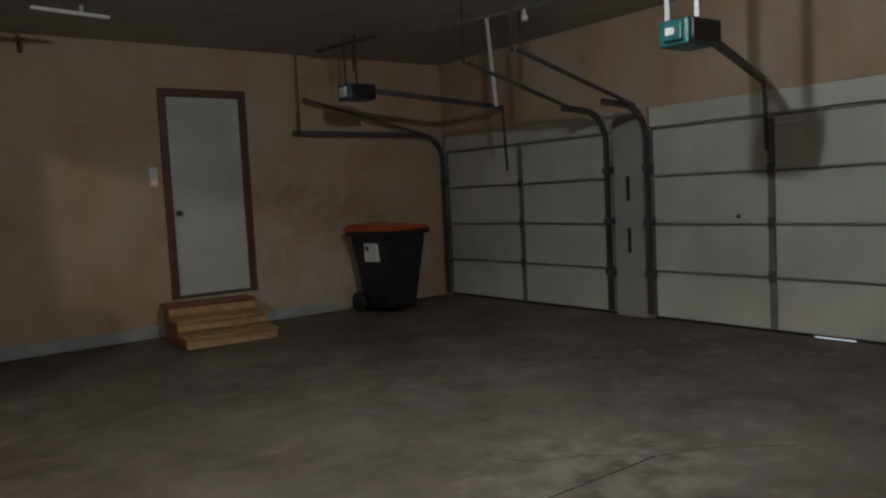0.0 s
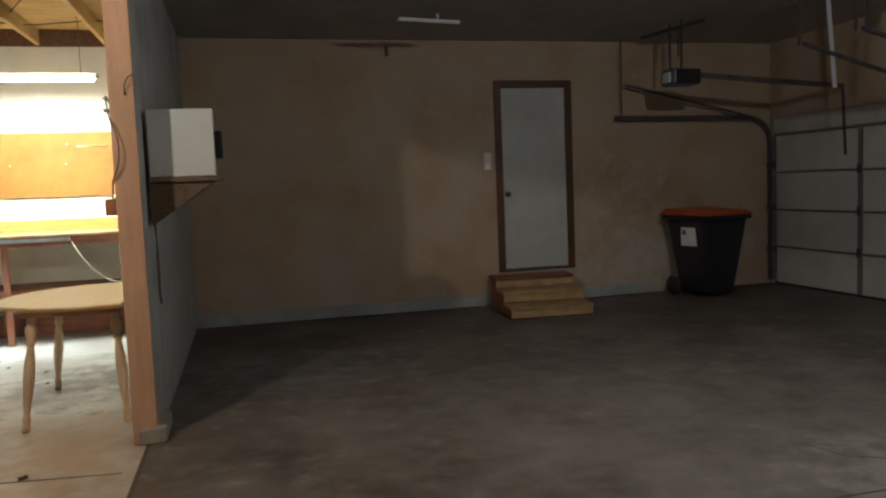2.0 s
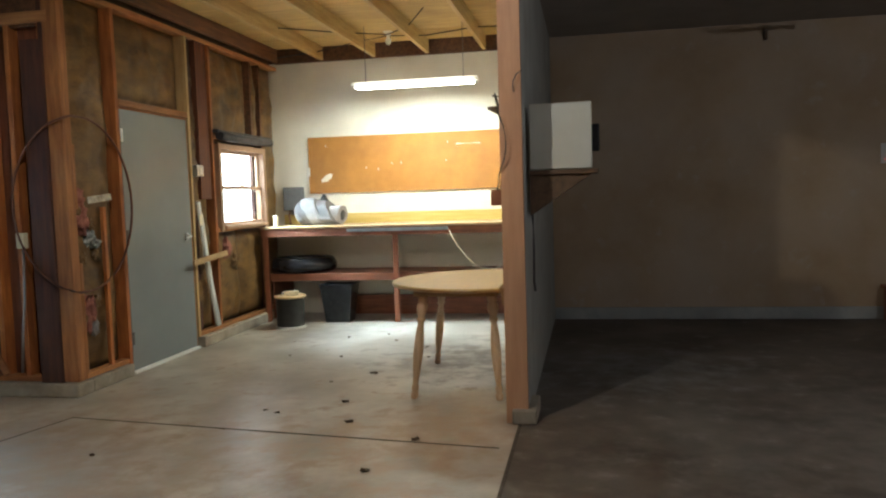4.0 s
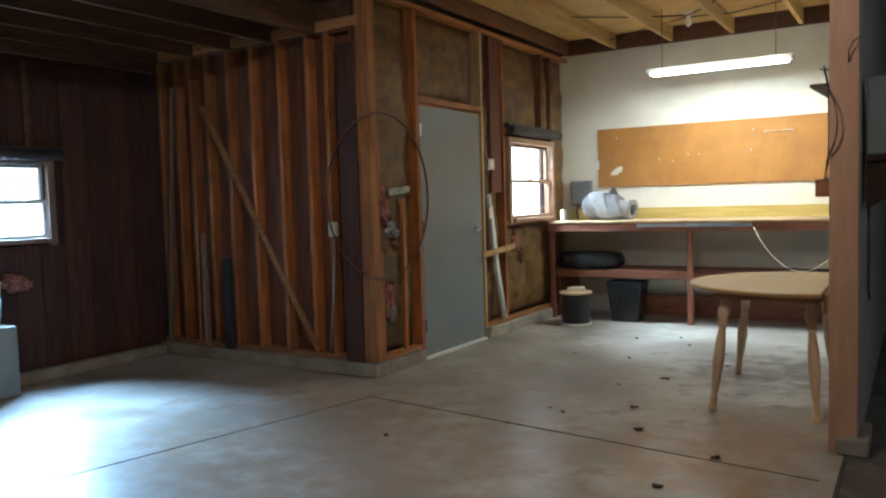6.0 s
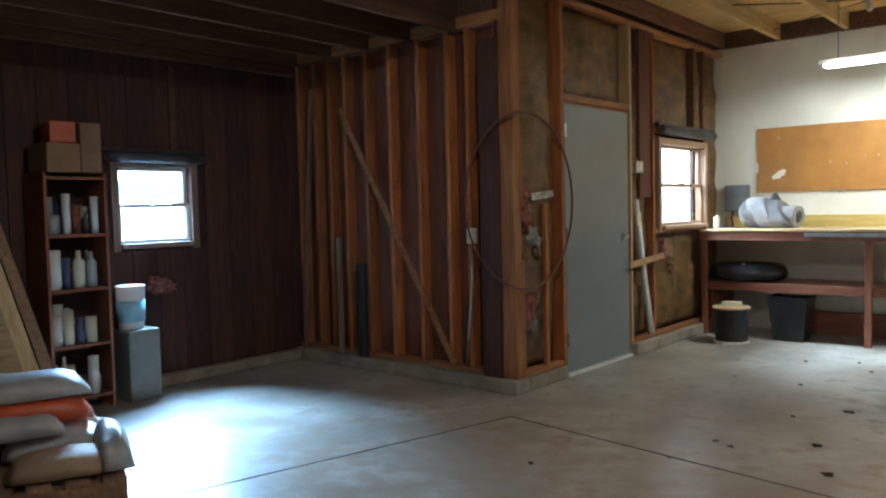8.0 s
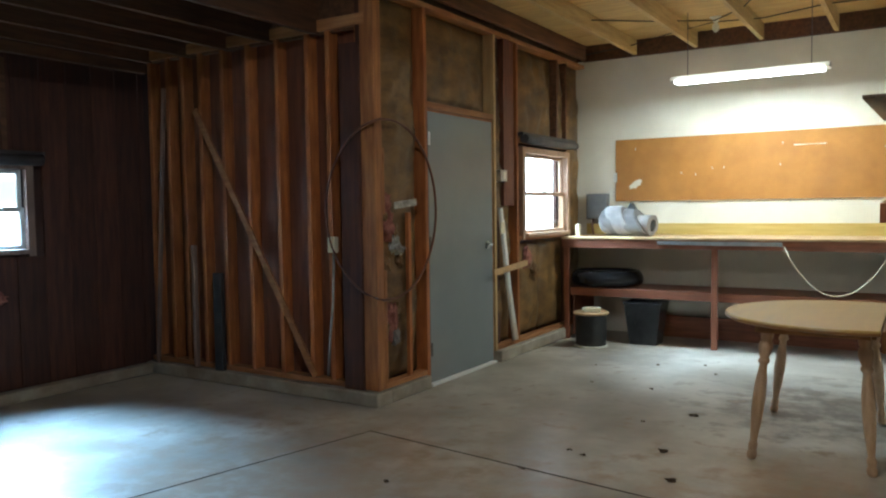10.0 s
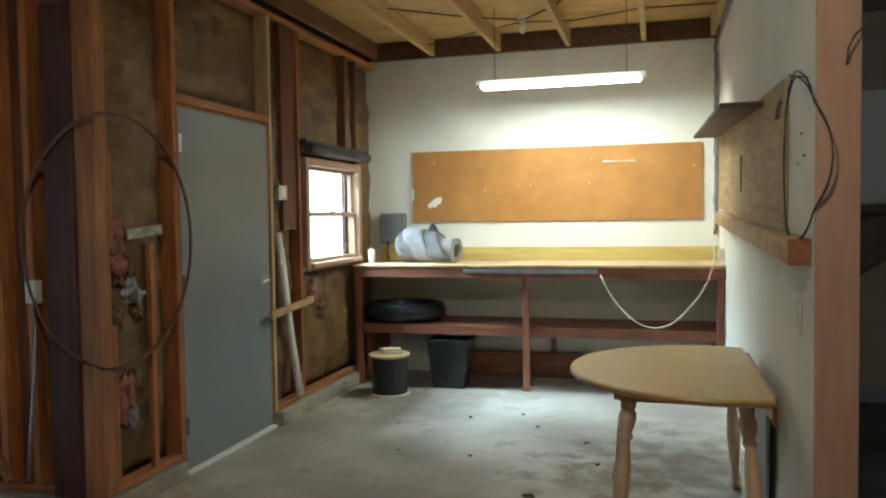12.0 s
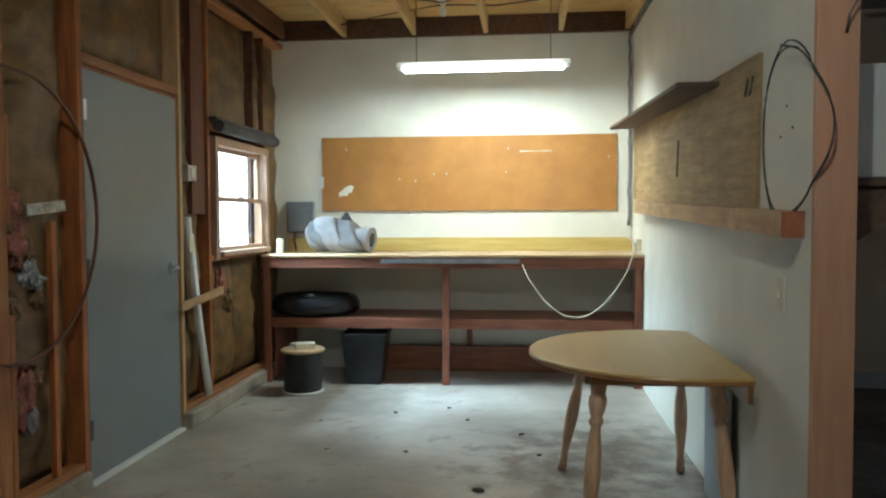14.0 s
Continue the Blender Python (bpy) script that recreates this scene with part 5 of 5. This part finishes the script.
def bag(name, c, s, turn, mat, label, seed):
    b = bmesh.new()
    nx, ny = 14, 10
    top, bot = [], []
    for i in range(nx + 1):
        for j in range(ny + 1):
            u, v = 2 * i / nx - 1, 2 * j / ny - 1
            puff = (max(0.0, 1 - abs(u) ** 3.2) ** 0.5) * (max(0.0, 1 - abs(v) ** 3.2) ** 0.5)
            w = 1 + 0.22 * noise.noise(Vector((u * 1.6 + seed, v * 1.6, seed)))
            x, y = u * s[0] / 2 * (1 - 0.06 * v * v), v * s[1] / 2 * (1 - 0.06 * u * u)
            top.append(b.verts.new((x, y, s[2] * (0.12 + 0.88 * puff * w))))
            bot.append(b.verts.new((x * 0.96, y * 0.94, s[2] * 0.12 * (1 - puff))))
    at = lambda g, i, j: g[i * (ny + 1) + j]
    for i in range(nx):
        for j in range(ny):
            b.faces.new((at(top, i, j), at(top, i + 1, j), at(top, i + 1, j + 1), at(top, i, j + 1))).smooth = True
            b.faces.new((at(bot, i, j), at(bot, i, j + 1), at(bot, i + 1, j + 1), at(bot, i + 1, j)))
    rim = [(i, 0) for i in range(nx)] + [(nx, j) for j in range(ny)] + [(i, ny) for i in range(nx, 0, -1)] + [(0, j) for j in range(ny, 0, -1)]
    for (i, j), (k, m) in zip(rim, rim[1:] + rim[:1]):
        b.faces.new((at(top, i, j), at(bot, i, j), at(bot, k, m), at(top, k, m)))
    ob = part(name, b, mat, None, label, "bag")
    ob.location = c
    ob.rotation_euler.z = radians(turn)
    return ob


PX, PY, PA = -0.98, 2.62, -20.0


def on_pallet(x, y):
    c, q = math.cos(radians(PA)), math.sin(radians(PA))
    return PX + c * x - q * y, PY + q * x + c * y


def pallet():
    p = thing("pallet", (PX, PY, 0), "worn wooden pallet on the concrete floor", "pallet", turn=PA)
    L, W = 1.2, 1.0
    for x in (-L / 2, -0.045, L / 2 - 0.09):
        part("runner", cube(x, x + 0.09, -W / 2, W / 2, 0.018, 0.105, 0.004), "pallet", p)
    for i in range(7):
        y = -W / 2 + i * (W - 0.10) / 6
        part("deck_board", cube(-L / 2, L / 2, y, y + 0.10, 0.1052, 0.124, 0.003), "pallet", p)
    for y in (-W / 2, -0.05, W / 2 - 0.1):
        part("bottom_board", cube(-L / 2, L / 2, y, y + 0.10, 0.0, 0.0178, 0.003), "pallet", p)


pallet()
for i, (x, y, z, sx, sy, sz, mat, label) in enumerate((
        (0.36, 0.25, 0.125, 0.34, 0.46, 0.10, "bag_brown", "tan paper cement bag lying on the front of the pallet"),
        (0.36, -0.24, 0.125, 0.34, 0.46, 0.09, "bag_brown", "dull tan paper bag with a dark edge on the pallet"),
        (0.00, 0.24, 0.125, 0.36, 0.48, 0.13, "bag_white", "white cement bag lying on the pallet"),
        (0.00, -0.26, 0.125, 0.36, 0.48, 0.14, "bag_white", "crumpled white bag lying on the pallet"),
        (-0.38, 0.22, 0.125, 0.38, 0.50, 0.15, "bag_brown", "tan cement bag at the back of the pallet"),
        (-0.38, -0.26, 0.125, 0.38, 0.48, 0.15, "bag_white", "white cement bag at the back of the pallet"),
        (0.02, 0.10, 0.235, 0.34, 0.36, 0.11, "bag_white", "small crumpled white bag on other bags"),
        (-0.10, 0.12, 0.27, 0.40, 0.60, 0.15, "bag_red", "red printed bag in the middle of the stack"),
        (-0.12, 0.12, 0.39, 0.38, 0.58, 0.12, "bag_white", "white bag lying on top of the stack"))):
    bx, by = on_pallet(x, y)
    bag("cement_bag", (bx, by, z), (sx, sy, sz), PA + (i * 37 % 9) - 4, mat, label, i + 1)
bx, by = on_pallet(0.28, 0.47)
bag("paper_sack", (bx, by, 0.125), (0.56, 0.16, 0.16), PA, "bag_white", "pale empty paper sack slumped on the pallet edge", 14)

for i, (y, w, mat) in enumerate(((3.34, 0.07, "pallet"), (3.22, 0.10, "pine_z"), (3.08, 0.16, "peg_ply"), (2.88, 0.14, "pine_z"))):
    b = beam(bmesh.new(), (-2.0 + 0.05 * i, y, 0.01), (-2.30, y - 0.38, 1.7 + 0.1 * i), w, 0.022, (1, 0, 0))
    part("leaning_board", b, mat, None, "old board leaning on the far wall", "board", "boards leaning on the wall")

# ---- small garage and niche details ----
jl = thing("jamb_hardware", (EAST - 0.021, 5.91, 0.0), "dark slots and a small brass latch on the grey jamb", "hardware")
for z in (0.62, 1.12):
    part("slot", cube(-0.006, 0.0, -0.02, 0.02, z, z + 0.24, 0.002), "rubber", jl)
part("latch", cube(-0.02, 0.0, -0.06, -0.02, 0.10, 0.14, 0.004), "splash", jl)
lh = thing("lift_handle", (EAST + 0.008, 4.30, 1.70), "bright metal lift handle on the pale garage door", "handle")
part("bar", cube(-0.02, -0.006, -0.13, 0.13, 0.0, 0.025, 0.004), "bright_steel", lh)
lt = thing("door_latch", (EAST + 0.026, 4.78, 0.95), "small dark latch on the pale garage door", "latch")
part("knob", lathe(bmesh.new(), [(0.02, 0), (0.02, 0.02), (0.008, 0.03)], 12), "dark_steel", lt)
part("lever", cube(-0.012, -0.002, -0.11, -0.025, 0.005, 0.02, 0.002), "bright_steel", lt)
cc = bmesh.new()
rnd = random.Random(8)
pipe(cc, [(PART_X0 - 0.022 - rnd.uniform(0, 0.012), NORTH - 0.02, z) for z in [2.86 - 0.07 * k for k in range(24)]], 0.013, 7)
part("corner_cable", cc, "cloth", None, "rough grey cable running down the corner of the white walls", "cable")
cc = bmesh.new()
pipe(cc, [(PART_X0 - 0.012, 6.9, 2.86), (PART_X0 - 0.02, 7.6, 2.83), (PART_X0 - 0.015, 8.4, 2.85), (PART_X0 - 0.02, 9.26, 2.84)], 0.012, 7)
part("corner_cable", cc, "cloth", None, "rough grey cable along the top of the white wall", "cable")
hc = bmesh.new()
pipe(hc, [(3.168, 5.50, 1.19), (3.172, 5.49, 1.0), (3.169, 5.50, 0.78), (3.175, 5.50, 0.72)], 0.008, 6)
part("hanging_cord", hc, "dark_steel", None, "short dark cord hanging below the bracket shelf", "cord")
part("cord_outlet", box(cube(PART_X0 - 0.04, PART_X0 - 0.001, 8.74, 8.81, 1.06, 1.15, 0.005), PART_X0 - 0.055, PART_X0 - 0.041, 8.76, 8.79, 1.08, 1.12, 0.004), "cream", None, "small cream outlet with a plug on the white wall", "outlet")
part("tacked_strip", beam(bmesh.new(), (PART_X0 - 0.034, 7.17, 1.75), (PART_X0 - 0.028, 7.24, 1.55), 0.02, 0.008, (1, 0, 0)), "shelf_dark", None, "short dark slat tacked on the plywood panel", "slat")
part("paper_tag", cube(0.022, 0.026, 7.30, 7.37, 1.11, 1.21, 0.001), "cream", None, "pale yellow paper tag taped on the plastic pipe", "tag")
for y, z, w in ((5.38, 1.62, 0.006), (5.50, 1.60, 0.005), (5.44, 1.70, 0.004)):
    part("wall_screw", lathe(bmesh.new(), [(w * 0.7, -0.006), (w * 0.7, 0.0), (w * 0.4, 0.003)], 8, (PART_X0 - 0.004, y, z)), "dark_steel", None, "dark screw end in the white wall", "screw", "screws in the wall")
part("panel_clip", pipe(bmesh.new(), [(2.05, NORTH - 0.004, 1.40), (2.05, NORTH - 0.03, 1.37), (2.05, NORTH - 0.03, 1.345)], 0.005, 6), "steel", None, "small bent clip under the hardboard panel", "clip", "clips under the panel")
part("panel_clip", pipe(bmesh.new(), [(1.12, NORTH - 0.004, 1.40), (1.12, NORTH - 0.03, 1.37), (1.12, NORTH - 0.03, 1.345)], 0.005, 6), "steel", None, "small bent clip under the hardboard panel", "clip", "clips under the panel")
# ---- leaves on the floor ----
rnd = random.Random(11)
spots = [(1.898, 6.323), (1.933, 5.535), (2.094, 5.106), (2.414, 4.339), (2.559, 4.826), (1.664, 6.035), (1.581, 5.256), (1.392, 4.905), (1.485, 5.302), (1.0, 6.9), (1.45, 6.9), (1.75, 7.6), (1.6, 7.9), (1.25, 7.75), (2.1, 7.3), (0.9, 4.4), (2.2, 6.9), (0.8, 7.5)]
for i, (x, y) in enumerate(spots):
    b = bmesh.new()
    n = 9
    cen = b.verts.new((x, y, 0.012))
    ring = []
    s = 0.019 if i < 5 else 0.010
    th = rnd.uniform(0, 6)
    for k in range(n):
        a = 2 * math.pi * k / n
        r = s * (1 + 0.5 * (k % 2)) * rnd.uniform(0.7, 1.2)
        ring.append(b.verts.new((x + r * math.cos(a + th) * 1.4, y + r * math.sin(a + th), rnd.uniform(0.001, 0.014))))
    for k in range(n):
        b.faces.new((cen, ring[k], ring[(k + 1) % n]))
    bmesh.ops.solidify(b, geom=list(b.faces), thickness=0.001)
    part("dry_leaf", b, "leaf", None, "small dry brown leaf on the concrete floor", "leaf", "dry leaves on the floor")

# ---- boards of the walls ----
for i in range(38):
    y0 = SOUTH + 0.208 * i
    y1 = min(y0 + 0.204, POST_Y - 0.004)
    if y1 - y0 < 0.05:
        continue
    spans = [(0.086, 2.79)]
    if y0 < FW[1] and y1 > FW[0]:
        spans = [(0.086, FW[2] - 0.056), (FW[3] + 0.056, 2.79)]
    for z0, z1 in spans:
        b = cube(-0.02, -0.0, 0.0, y1 - y0, z0, z1, 0.002)
        me = bpy.data.meshes.new("board")
        bmesh.ops.recalc_face_normals(b, faces=b.faces)
        b.to_mesh(me)
        b.free()
        me.materials.append(M["siding"])
        piece("board", me, (FAR_X, y0, 0.0), bpy.data.objects["wall_west"])
